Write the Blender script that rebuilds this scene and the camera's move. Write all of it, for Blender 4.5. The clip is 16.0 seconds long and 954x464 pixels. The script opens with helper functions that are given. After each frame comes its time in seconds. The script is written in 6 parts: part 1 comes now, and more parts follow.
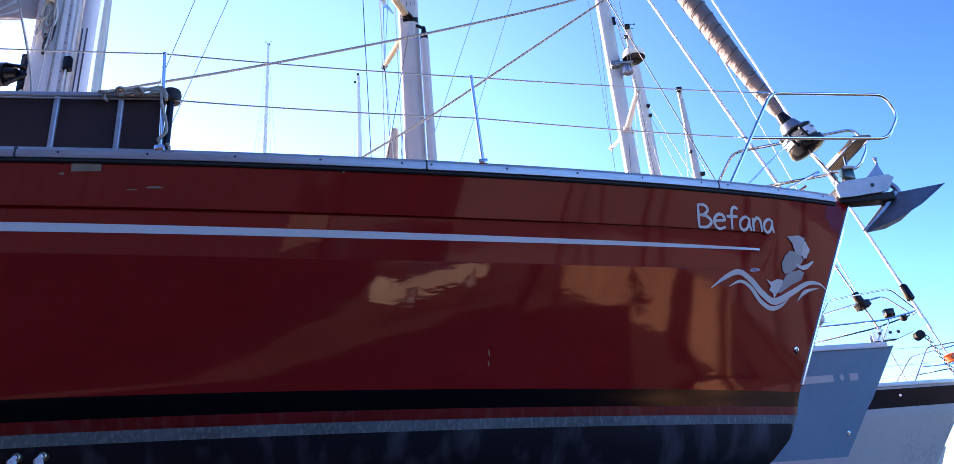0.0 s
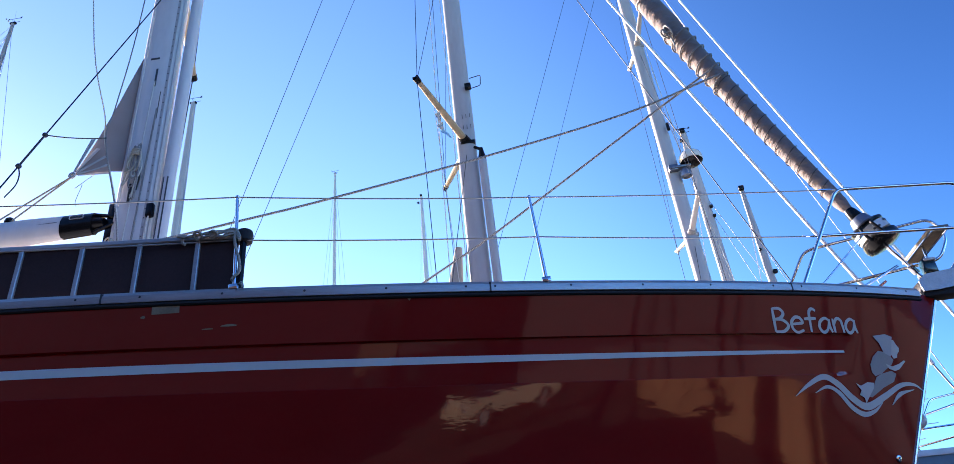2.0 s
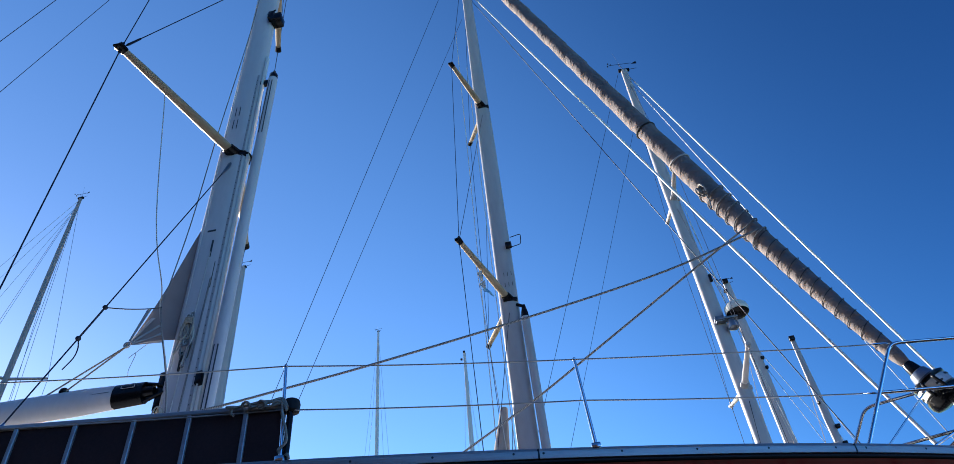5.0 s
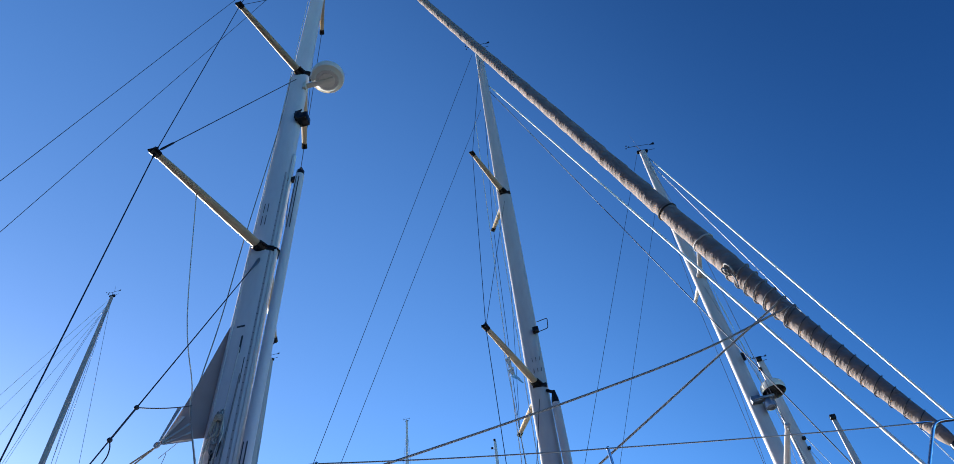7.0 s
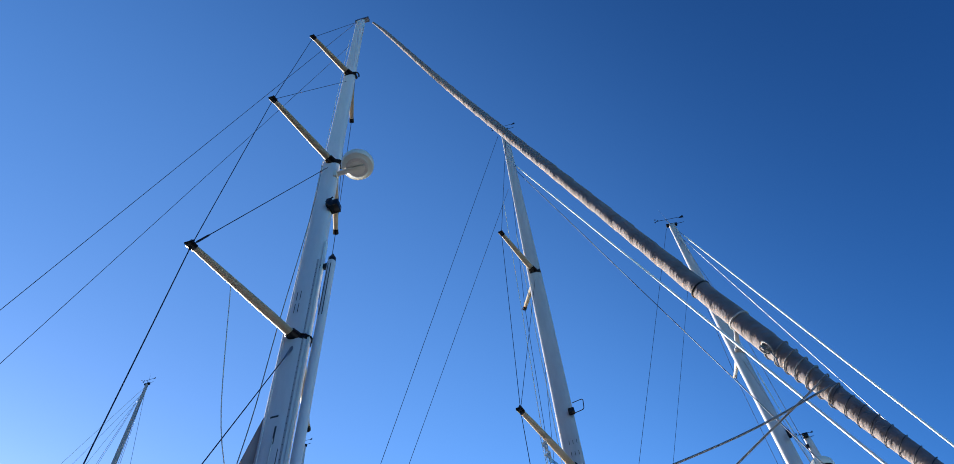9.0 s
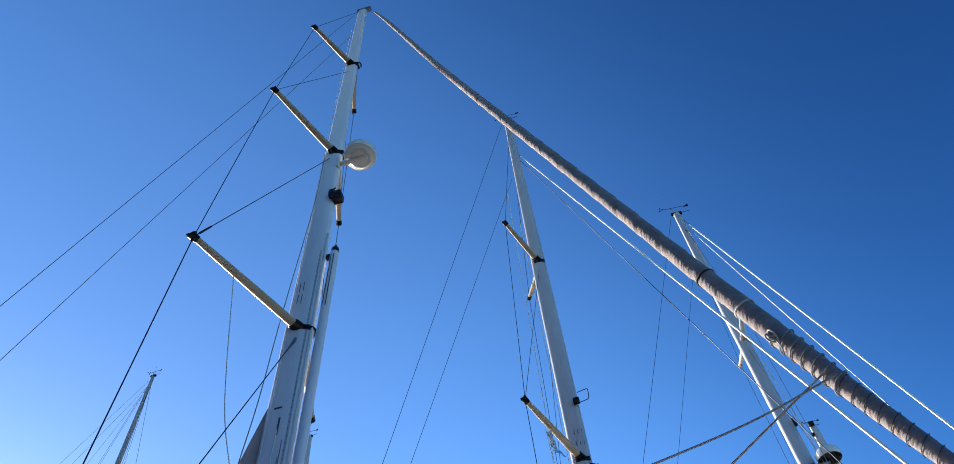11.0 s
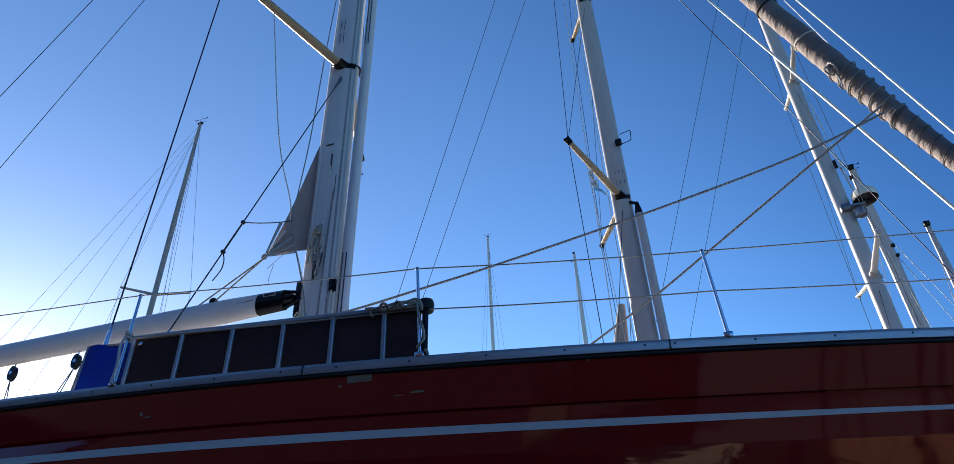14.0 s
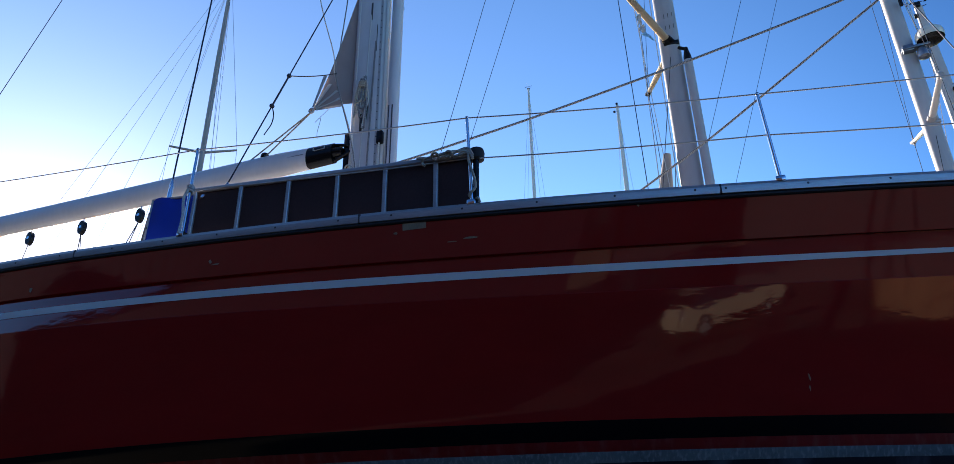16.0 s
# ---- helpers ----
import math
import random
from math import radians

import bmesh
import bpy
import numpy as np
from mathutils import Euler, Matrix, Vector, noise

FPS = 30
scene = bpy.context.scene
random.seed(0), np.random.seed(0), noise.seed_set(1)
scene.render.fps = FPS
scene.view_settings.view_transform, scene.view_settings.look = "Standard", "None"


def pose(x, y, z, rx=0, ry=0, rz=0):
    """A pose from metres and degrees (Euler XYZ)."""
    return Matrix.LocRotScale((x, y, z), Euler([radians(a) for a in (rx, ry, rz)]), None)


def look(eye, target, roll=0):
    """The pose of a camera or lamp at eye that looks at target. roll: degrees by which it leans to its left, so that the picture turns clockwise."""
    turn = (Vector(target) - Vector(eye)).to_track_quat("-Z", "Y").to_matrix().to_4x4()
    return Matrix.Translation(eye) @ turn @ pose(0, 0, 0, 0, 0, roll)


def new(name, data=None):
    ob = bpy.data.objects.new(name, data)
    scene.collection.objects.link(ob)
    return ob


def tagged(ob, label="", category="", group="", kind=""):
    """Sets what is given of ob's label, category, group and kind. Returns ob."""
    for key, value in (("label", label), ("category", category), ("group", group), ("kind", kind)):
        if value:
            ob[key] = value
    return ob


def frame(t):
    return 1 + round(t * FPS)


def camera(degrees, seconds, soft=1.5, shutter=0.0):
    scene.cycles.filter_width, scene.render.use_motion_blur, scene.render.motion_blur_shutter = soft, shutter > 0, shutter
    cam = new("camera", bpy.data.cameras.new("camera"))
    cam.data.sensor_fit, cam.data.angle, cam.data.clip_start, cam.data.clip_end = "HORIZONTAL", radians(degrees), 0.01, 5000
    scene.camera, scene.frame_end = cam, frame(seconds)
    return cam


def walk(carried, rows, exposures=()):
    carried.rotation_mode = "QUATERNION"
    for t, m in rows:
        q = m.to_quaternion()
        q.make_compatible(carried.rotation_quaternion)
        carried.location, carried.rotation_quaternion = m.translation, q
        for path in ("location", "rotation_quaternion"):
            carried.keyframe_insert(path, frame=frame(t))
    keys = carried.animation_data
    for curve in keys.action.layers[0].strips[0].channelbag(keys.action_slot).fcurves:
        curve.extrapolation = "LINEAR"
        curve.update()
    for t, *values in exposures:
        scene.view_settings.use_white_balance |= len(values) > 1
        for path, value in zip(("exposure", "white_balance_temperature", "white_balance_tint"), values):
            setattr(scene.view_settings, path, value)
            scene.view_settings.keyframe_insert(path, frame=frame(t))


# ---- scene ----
cam = camera(64.7, 16.0, soft=0.75)
PATH = [
    (0, (-0.015, 0.047, 1.651), (-0.053, 1.888, 2.43), -4.9),
    (0.5, (0.002, 0.056, 1.666), (-0.008, 1.862, 2.524), -5.8),
    (1, (0.003, 0.044, 1.68), (-0.069, 1.818, 2.601), -6.5),
    (1.5, (0.012, 0.018, 1.675), (-0.158, 1.752, 2.656), -6.5),
    (2, (0.009, 0.012, 1.691), (-0.166, 1.702, 2.747), -6.3),
    (2.5, (0.007, -0.023, 1.707), (-0.183, 1.617, 2.835), -6.4),
    (3, (0.025, -0.05, 1.718), (-0.152, 1.531, 2.93), -6.7),
    (3.5, (0.02, -0.069, 1.728), (-0.156, 1.464, 3.0), -6.7),
    (4, (0.015, -0.09, 1.726), (-0.177, 1.405, 3.041), -6.1),
    (4.2, (0.014, -0.08, 1.722), (-0.179, 1.403, 3.05), -6.0),
    (6.3, (0.023, -0.116, 1.688), (-0.204, 1.2, 3.177), -6.9),
    (6.5, (0.014, -0.128, 1.692), (-0.208, 1.171, 3.197), -6.9),
    (7, (0.026, -0.146, 1.69), (-0.194, 1.11, 3.23), -7.1),
    (7.5, (0.018, -0.155, 1.691), (-0.226, 1.047, 3.271), -6.3),
    (8, (0.019, -0.162, 1.724), (-0.224, 1.004, 3.331), -6.4),
    (8.5, (0.039, -0.193, 1.703), (-0.2, 0.91, 3.355), -6.6),
    (8.7, (0.046, -0.222, 1.71), (-0.192, 0.859, 3.376), -6.6),
    (11, (0.057, -0.177, 1.761), (-0.203, 0.919, 3.414), -6.4),
    (11.5, (0.048, -0.17, 1.758), (-0.238, 0.988, 3.364), -6.1),
    (12, (0.022, -0.135, 1.745), (-0.306, 1.1, 3.283), -5.4),
    (12.5, (-0.009, -0.119, 1.73), (-0.401, 1.206, 3.176), -4.4),
    (13, (-0.041, -0.11, 1.714), (-0.47, 1.306, 3.059), -4.2),
    (13.5, (-0.075, -0.103, 1.691), (-0.527, 1.373, 2.963), -3.2),
    (14, (-0.101, -0.11, 1.669), (-0.629, 1.394, 2.877), -2.2),
    (14.5, (-0.119, -0.127, 1.662), (-0.709, 1.396, 2.817), -1.1),
    (15, (-0.129, -0.157, 1.637), (-0.757, 1.389, 2.74), -1.0),
    (15.5, (-0.136, -0.173, 1.618), (-0.8, 1.409, 2.645), -0.8),
    (16, (-0.157, -0.154, 1.612), (-0.866, 1.494, 2.495), -1.0),
]
walk(cam, [(t, look(eye, target, roll)) for t, eye, target, roll in PATH],
     exposures=[(0.0, 2.76, 7500, 30), (0.5, 2.55, 7400, 27), (1.5, 2.28, 7250, 24), (2.5, 2.03, 6950, 18), (3.5, 1.62, 6550, 13), (6.5, 1.22, 6300, 8), (8.5, 1.34, 6300, 8), (11.0, 1.42, 6350, 8), (12.5, 1.05, 6450, 7), (14.5, 1.24, 6850, 10), (16.0, 1.46, 7000, 12)])

# ---- light ----
SUN_YAW, SUN_UP = 55.0, 17.0  # degrees to the left of +y, and above the horizon
world = bpy.data.worlds.new("sky")
scene.world = world
world.use_nodes = True
wn = world.node_tree
sky = wn.nodes.new("ShaderNodeTexSky")
sky.sky_type = "NISHITA"
sky.sun_disc = False
sky.sun_elevation = radians(SUN_UP)
sky.sun_rotation = radians(-SUN_YAW)
sky.air_density, sky.dust_density, sky.ozone_density = 1.0, 0.15, 1.45
deep = wn.nodes.new("ShaderNodeGamma")  # a clear, dry sky: deeper blue away from the sun
deep.inputs[1].default_value = 1.75
wn.links.new(sky.outputs[0], deep.inputs[0])
rich = wn.nodes.new("ShaderNodeHueSaturation")
rich.inputs["Hue"].default_value, rich.inputs["Saturation"].default_value = 0.497, 1.03
wn.links.new(deep.outputs[0], rich.inputs["Color"])
sun_from = Vector((-math.sin(radians(SUN_YAW)) * math.cos(radians(SUN_UP)), math.cos(radians(SUN_YAW)) * math.cos(radians(SUN_UP)), math.sin(radians(SUN_UP))))
# hazier towards the sun, a deeper blue the farther from it
where = wn.nodes.new("ShaderNodeTexCoord")
toward = wn.nodes.new("ShaderNodeVectorMath")
toward.operation = "DOT_PRODUCT"
toward.inputs[1].default_value = sun_from
wn.links.new(where.outputs["Generated"], toward.inputs[0])
haze = wn.nodes.new("ShaderNodeValToRGB")
haze.color_ramp.interpolation = "B_SPLINE"
for at, tint in ((0.0, (0.25, 0.46, 0.66)), (0.2, (0.34, 0.54, 0.72)), (0.40, (0.53, 0.71, 0.85)), (0.6, (0.95, 0.97, 1.0)), (0.8, (1.0, 0.90, 0.87)), (1.0, (0.72, 0.58, 0.55))):
    stop = haze.color_ramp.elements[0] if at == 0.0 else haze.color_ramp.elements[-1] if at == 1.0 else haze.color_ramp.elements.new(at)
    stop.color = (*tint, 1)
wn.links.new(toward.outputs["Value"], haze.inputs[0])
tinted = wn.nodes.new("ShaderNodeMix")
tinted.data_type, tinted.blend_type = "RGBA", "MULTIPLY"
tinted.inputs[0].default_value = 1.0
wn.links.new(rich.outputs[0], tinted.inputs[6])
wn.links.new(haze.outputs[0], tinted.inputs[7])
wn.links.new(tinted.outputs[2], wn.nodes["Background"].inputs[0])
wn.nodes["Background"].inputs[1].default_value = 0.054
lamp = bpy.data.lights.new("sun", "SUN")
lamp.energy, lamp.angle, lamp.color = 5.0, radians(0.53), (1.0, 0.93, 0.84)
sun = new("sun", lamp)
sun.matrix_world = look(sun_from * 60, (0, 0, 0))

# ---- materials ----
def mat(name, col, rough=0.5, metal=0.0, vary=0.12, scale=6.0, fine=60.0, bump=0.0, coat=0.0, stretch=(1, 1, 1), dark=None, amount=0.5, spec=0.5, rvary=0.1):
    """Base colour with blotches at two scales, uneven gloss and fine relief."""
    m = bpy.data.materials.new(name)
    m.use_nodes = True
    nt = m.node_tree
    n, l = nt.nodes, nt.links
    b = n["Principled BSDF"]
    co = n.new("ShaderNodeTexCoord")
    mp = n.new("ShaderNodeMapping")
    mp.inputs["Scale"].default_value = stretch
    l.new(co.outputs["Object"], mp.inputs[0])
    a = n.new("ShaderNodeTexNoise")
    a.inputs["Scale"].default_value, a.inputs["Detail"].default_value = scale, 6
    f = n.new("ShaderNodeTexNoise")
    f.inputs["Scale"].default_value, f.inputs["Detail"].default_value = fine, 4
    for q in (a, f):
        l.new(mp.outputs[0], q.inputs[0])
    mul = n.new("ShaderNodeMath")
    mul.operation = "MULTIPLY_ADD"
    l.new(a.outputs[0], mul.inputs[0])
    mul.inputs[1].default_value = 0.6
    half = n.new("ShaderNodeMath")
    half.operation = "MULTIPLY"
    l.new(f.outputs[0], half.inputs[0])
    half.inputs[1].default_value = 0.4
    l.new(half.outputs[0], mul.inputs[2])
    ramp = n.new("ShaderNodeValToRGB")
    lo = dark if dark else tuple(c * (1 - vary) for c in col)
    hi = col if dark else tuple(min(1, c * (1 + vary)) for c in col)
    ramp.color_ramp.elements[0].position, ramp.color_ramp.elements[0].color = 0.5 - 0.18 * (1 if not dark else 1.2 - amount), (*lo, 1)
    ramp.color_ramp.elements[1].position, ramp.color_ramp.elements[1].color = 0.66, (*hi, 1)
    l.new(mul.outputs[0], ramp.inputs[0])
    l.new(ramp.outputs[0], b.inputs["Base Color"])
    rr = n.new("ShaderNodeMapRange")
    rr.inputs[3].default_value, rr.inputs[4].default_value = max(0.02, rough * (1 - rvary)), min(1, rough * (1 + rvary))
    l.new(mul.outputs[0], rr.inputs[0])
    l.new(rr.outputs[0], b.inputs["Roughness"])
    b.inputs["Metallic"].default_value = metal
    b.inputs["Coat Weight"].default_value = coat
    b.inputs["Coat Roughness"].default_value = 0.04
    b.inputs["Specular IOR Level"].default_value = spec
    if bump:
        bp = n.new("ShaderNodeBump")
        bp.inputs["Strength"].default_value, bp.inputs["Distance"].default_value = 1.0, bump
        l.new(mul.outputs[0], bp.inputs["Height"])
        l.new(bp.outputs[0], b.inputs["Normal"])
    return m


def rope_mat(name, light, dark, pitch, share=0.5):
    """Braided rope: slanting flecks of the dark yarn in the light one."""
    m = bpy.data.materials.new(name)
    m.use_nodes = True
    n, l = m.node_tree.nodes, m.node_tree.links
    co = n.new("ShaderNodeTexCoord")
    w = n.new("ShaderNodeTexWave")
    w.wave_type, w.bands_direction = "BANDS", "DIAGONAL"
    w.inputs["Scale"].default_value, w.inputs["Distortion"].default_value, w.inputs["Detail"].default_value = 1.0 / pitch, 1.5, 1
    l.new(co.outputs["Object"], w.inputs[0])
    r = n.new("ShaderNodeValToRGB")
    r.color_ramp.elements[0].position, r.color_ramp.elements[0].color = share - 0.1, (*dark, 1)
    r.color_ramp.elements[1].position, r.color_ramp.elements[1].color = share + 0.1, (*light, 1)
    l.new(w.outputs[1], r.inputs[0])
    b = n["Principled BSDF"]
    l.new(r.outputs[0], b.inputs["Base Color"])
    b.inputs["Roughness"].default_value = 0.85
    return m


def streaked(name, col, streak, rough, scale=9.0):
    """Weathered paint with stains that run down."""
    m = mat(name, col, rough, vary=0.25, scale=2.5, fine=30, bump=0.002, spec=0.3)
    n, l = m.node_tree.nodes, m.node_tree.links
    b = n["Principled BSDF"]
    base = b.inputs["Base Color"].links[0].from_socket
    co = n.new("ShaderNodeTexCoord")
    mp = n.new("ShaderNodeMapping")
    mp.inputs["Scale"].default_value = (scale, scale, scale * 0.09)
    l.new(co.outputs["Object"], mp.inputs[0])
    t = n.new("ShaderNodeTexNoise")
    t.inputs["Scale"].default_value, t.inputs["Detail"].default_value = 2.0, 8
    l.new(mp.outputs[0], t.inputs[0])
    r = n.new("ShaderNodeValToRGB")
    r.color_ramp.elements[0].position, r.color_ramp.elements[1].position = 0.5, 0.72
    l.new(t.outputs[0], r.inputs[0])
    x = n.new("ShaderNodeMix")
    x.data_type = "RGBA"
    l.new(r.outputs[0], x.inputs[0])
    l.new(base, x.inputs[6])
    x.inputs[7].default_value = (*streak, 1)
    l.new(x.outputs[2], b.inputs["Base Color"])
    return m


RED = mat("red_gelcoat", (0.270, 0.0105, 0.0085), 0.045, vary=0.10, scale=1.1, fine=5, bump=0.0028, coat=0.0, spec=0.5, stretch=(0.6, 0.6, 1.4))
BLACK_BAND = mat("black_boot_paint", (0.003, 0.003, 0.0035), 0.16, vary=0.2, scale=1.5, fine=14, spec=0.35)
RED_THIN = streaked("weathered_red_paint", (0.17, 0.008, 0.008), (0.20, 0.04, 0.035), 0.4)
SCUM = streaked("blue_grey_antifouling", (0.10, 0.15, 0.155), (0.22, 0.27, 0.27), 0.75, 26.0)
NAVY = streaked("navy_antifouling", (0.004, 0.006, 0.013), (0.055, 0.065, 0.085), 0.7, 2.6)
STRIPE = mat("white_stripe_film", (0.64, 0.62, 0.57), 0.25, vary=0.04, scale=2, fine=30)
EMBLEM_GREY = mat("grey_film", (0.33, 0.32, 0.31), 0.3, vary=0.08)
EMBLEM_LIGHT = mat("pale_grey_film", (0.46, 0.45, 0.44), 0.3, vary=0.06)
ALU = mat("anodised_aluminium", (0.40, 0.385, 0.38), 0.40, 0.55, vary=0.2, scale=3, fine=40, stretch=(0.5, 1, 6), bump=0.0006)
STEEL = mat("polished_stainless_steel", (0.66, 0.67, 0.69), 0.14, 1.0, vary=0.08, scale=7, fine=50)
GALV = mat("galvanised_steel", (0.17, 0.185, 0.22), 0.36, 0.75, vary=0.3, scale=9, fine=80, bump=0.001)
WIRE = mat("steel_wire", (0.33, 0.34, 0.36), 0.35, 0.8, vary=0.15, fine=300)
LIFEWIRE = mat("pale_lifeline_wire", (0.46, 0.45, 0.44), 0.42, 0.25, vary=0.15, fine=300)
DARKWIRE = mat("dark_rod_rigging", (0.012, 0.016, 0.032), 0.45, 0.3, vary=0.2, fine=200)
MASTW = mat("white_mast_paint", (0.55, 0.53, 0.545), 0.42, 0.0, vary=0.07, scale=1.6, fine=22, bump=0.0006, stretch=(1, 1, 0.25))
MASTG = mat("grey_mast_paint", (0.35, 0.335, 0.35), 0.45, 0.0, vary=0.1, scale=1.3, fine=18, bump=0.0006, stretch=(1, 1, 0.2))
# mast grey darkened to stand for the far mast's backlit side
BACKLIT_GREY = mat("backlit_grey_mast", (0.25, 0.225, 0.235), 0.5, 0.0, vary=0.15, scale=1.3, fine=18, stretch=(1, 1, 0.2))
CREAM = mat("cream_spreader_paint", (0.35, 0.29, 0.215), 0.5, vary=0.14, scale=4, fine=40, spec=0.3)
PLASTIC = mat("black_plastic", (0.005, 0.005, 0.006), 0.22, vary=0.3, scale=9, fine=90, spec=0.22)
RUBBER = mat("black_rubber", (0.010, 0.010, 0.011), 0.75, vary=0.3, scale=12, fine=120, bump=0.001)
CANVAS = mat("taupe_sail_canvas", (0.31, 0.275, 0.255), 0.9, vary=0.2, scale=5, fine=160, bump=0.004, spec=0.15)
CANVAS2 = mat("grey_brown_sailcloth", (0.27, 0.215, 0.21), 0.85, vary=0.12, scale=3, fine=200, bump=0.001, spec=0.2)
PATCHW = mat("white_reinforcing_cloth", (0.44, 0.42, 0.41), 0.8, vary=0.1, scale=9, fine=140)
BLUE_CLOTH = mat("royal_blue_canvas", (0.005, 0.045, 0.40), 0.75, vary=0.2, scale=4, fine=180, bump=0.0015, spec=0.25)
PANEL = mat("dark_brown_panel", (0.052, 0.026, 0.025), 0.7, vary=0.25, scale=3, fine=60, bump=0.0008, spec=0.15)
BRIGHT = mat("bright_white_paint", (0.74, 0.71, 0.66), 0.3, vary=0.05, scale=3, fine=30)
DOME = mat("white_plastic_dome", (0.54, 0.52, 0.48), 0.3, vary=0.05, scale=5, fine=30)
PALEBLUE = mat("pale_blue_gelcoat", (0.17, 0.33, 0.42), 0.22, vary=0.08, scale=1.2, fine=12, coat=0.2, bump=0.0005)
CREAMHULL = mat("cream_white_gelcoat", (0.58, 0.55, 0.50), 0.28, vary=0.06, scale=1.1, fine=14, coat=0.15)
DARKBAND = mat("dark_navy_gelcoat", (0.012, 0.014, 0.02), 0.2, vary=0.2, scale=2, fine=20)
WHITEGEL = mat("white_gelcoat", (0.56, 0.56, 0.55), 0.3, vary=0.06, scale=1.5, fine=20)
DECK = mat("grey_white_deck", (0.55, 0.55, 0.52), 0.6, vary=0.1, scale=4, fine=90, bump=0.001)
TEAK = mat("weathered_teak", (0.22, 0.17, 0.12), 0.75, vary=0.3, scale=4, fine=60, bump=0.002, stretch=(1, 8, 8))
ORANGE = mat("orange_plastic", (0.65, 0.10, 0.02), 0.4, vary=0.15)
GLASSY = mat("dark_tinted_glass", (0.01, 0.012, 0.014), 0.05, vary=0.2)
GREENGLASS = mat("dark_green_glass", (0.006, 0.03, 0.03), 0.08, vary=0.2)
INK = mat("dark_print", (0.03, 0.03, 0.035), 0.5, vary=0.2)
BRASS = mat("dull_brass", (0.42, 0.36, 0.24), 0.35, 0.9, vary=0.2)
RAG = mat("white_cotton_rag", (0.62, 0.62, 0.60), 0.95, vary=0.25, scale=20, fine=160, bump=0.004)
CHAFE = mat("scuffed_gelcoat", (0.30, 0.20, 0.12), 0.5, vary=0.3, scale=14, fine=80)
GROUND = mat("dusty_asphalt_yard", (0.036, 0.030, 0.024), 0.95, vary=0.6, scale=0.25, fine=6, bump=0.01, spec=0.2)
WALLP = mat("ochre_render", (0.20, 0.105, 0.055), 0.9, vary=0.15, scale=0.4, fine=12, bump=0.004)
WALLQ = mat("grey_render", (0.034, 0.029, 0.034), 0.9, vary=0.15, scale=0.4, fine=12, bump=0.004)
WALLR = mat("tan_render", (0.085, 0.058, 0.042), 0.9, vary=0.25, scale=0.5, fine=12, bump=0.004)
ROOF = mat("clay_roof", (0.33, 0.14, 0.08), 0.85, vary=0.25, scale=2, fine=20)
SHUTTER = mat("dark_green_shutter", (0.03, 0.06, 0.045), 0.6, vary=0.2)
CARPAINT = mat("silver_car_paint", (0.34, 0.28, 0.21), 0.25, 0.0, vary=0.06, coat=0.6)
TAR = mat("tarred_boards", (0.016, 0.012, 0.019), 0.9, vary=0.3, scale=0.8, fine=20, bump=0.004, spec=0.2)
WOOD = mat("rough_timber", (0.25, 0.18, 0.11), 0.85, vary=0.3, scale=4, fine=50, bump=0.004)
SATIN = mat("brushed_stainless_plate", (0.46, 0.44, 0.43), 0.42, 0.25, vary=0.2, scale=8, fine=70, bump=0.0015)


def furled_cloth(name, col, along):
    """Sailcloth rolled on a slope: tight slanting wrinkles along the roll."""
    m = mat(name, col, 0.9, vary=0.2, scale=5, fine=160, spec=0.15)
    n, l = m.node_tree.nodes, m.node_tree.links
    co = n.new("ShaderNodeTexCoord")
    across = along.orthogonal().normalized()
    axes = [along * 11.0 + across * 6.0, across * 4.0, along.cross(across) * 4.0]
    comb = n.new("ShaderNodeCombineXYZ")
    for i, a in enumerate(axes):
        d = n.new("ShaderNodeVectorMath")
        d.operation = "DOT_PRODUCT"
        d.inputs[1].default_value = a
        l.new(co.outputs["Object"], d.inputs[0])
        l.new(d.outputs["Value"], comb.inputs[i])
    t = n.new("ShaderNodeTexNoise")
    t.inputs["Scale"].default_value, t.inputs["Detail"].default_value = 1.0, 3
    l.new(comb.outputs[0], t.inputs[0])
    bp = n.new("ShaderNodeBump")
    bp.inputs["Strength"].default_value, bp.inputs["Distance"].default_value = 1.0, 0.045
    l.new(t.outputs[0], bp.inputs["Height"])
    l.new(bp.outputs[0], n["Principled BSDF"].inputs["Normal"])
    return m


ROPE_TAN = rope_mat("tan_rope_yarn", (0.50, 0.45, 0.37), (0.22, 0.19, 0.16), 0.012, 0.35)
ROPE_GREY = rope_mat("grey_white_rope_yarn", (0.46, 0.44, 0.41), (0.08, 0.08, 0.09), 0.030, 0.5)
ROPE_WHITE = rope_mat("white_rope_yarn", (0.66, 0.64, 0.60), (0.34, 0.33, 0.31), 0.015, 0.3)
ROPE_FLECK = rope_mat("flecked_rope_yarn", (0.34, 0.33, 0.33), (0.06, 0.06, 0.07), 0.02, 0.5)
ROPE_DARK = rope_mat("dark_rope_yarn", (0.05, 0.055, 0.07), (0.016, 0.018, 0.025), 0.015, 0.4)

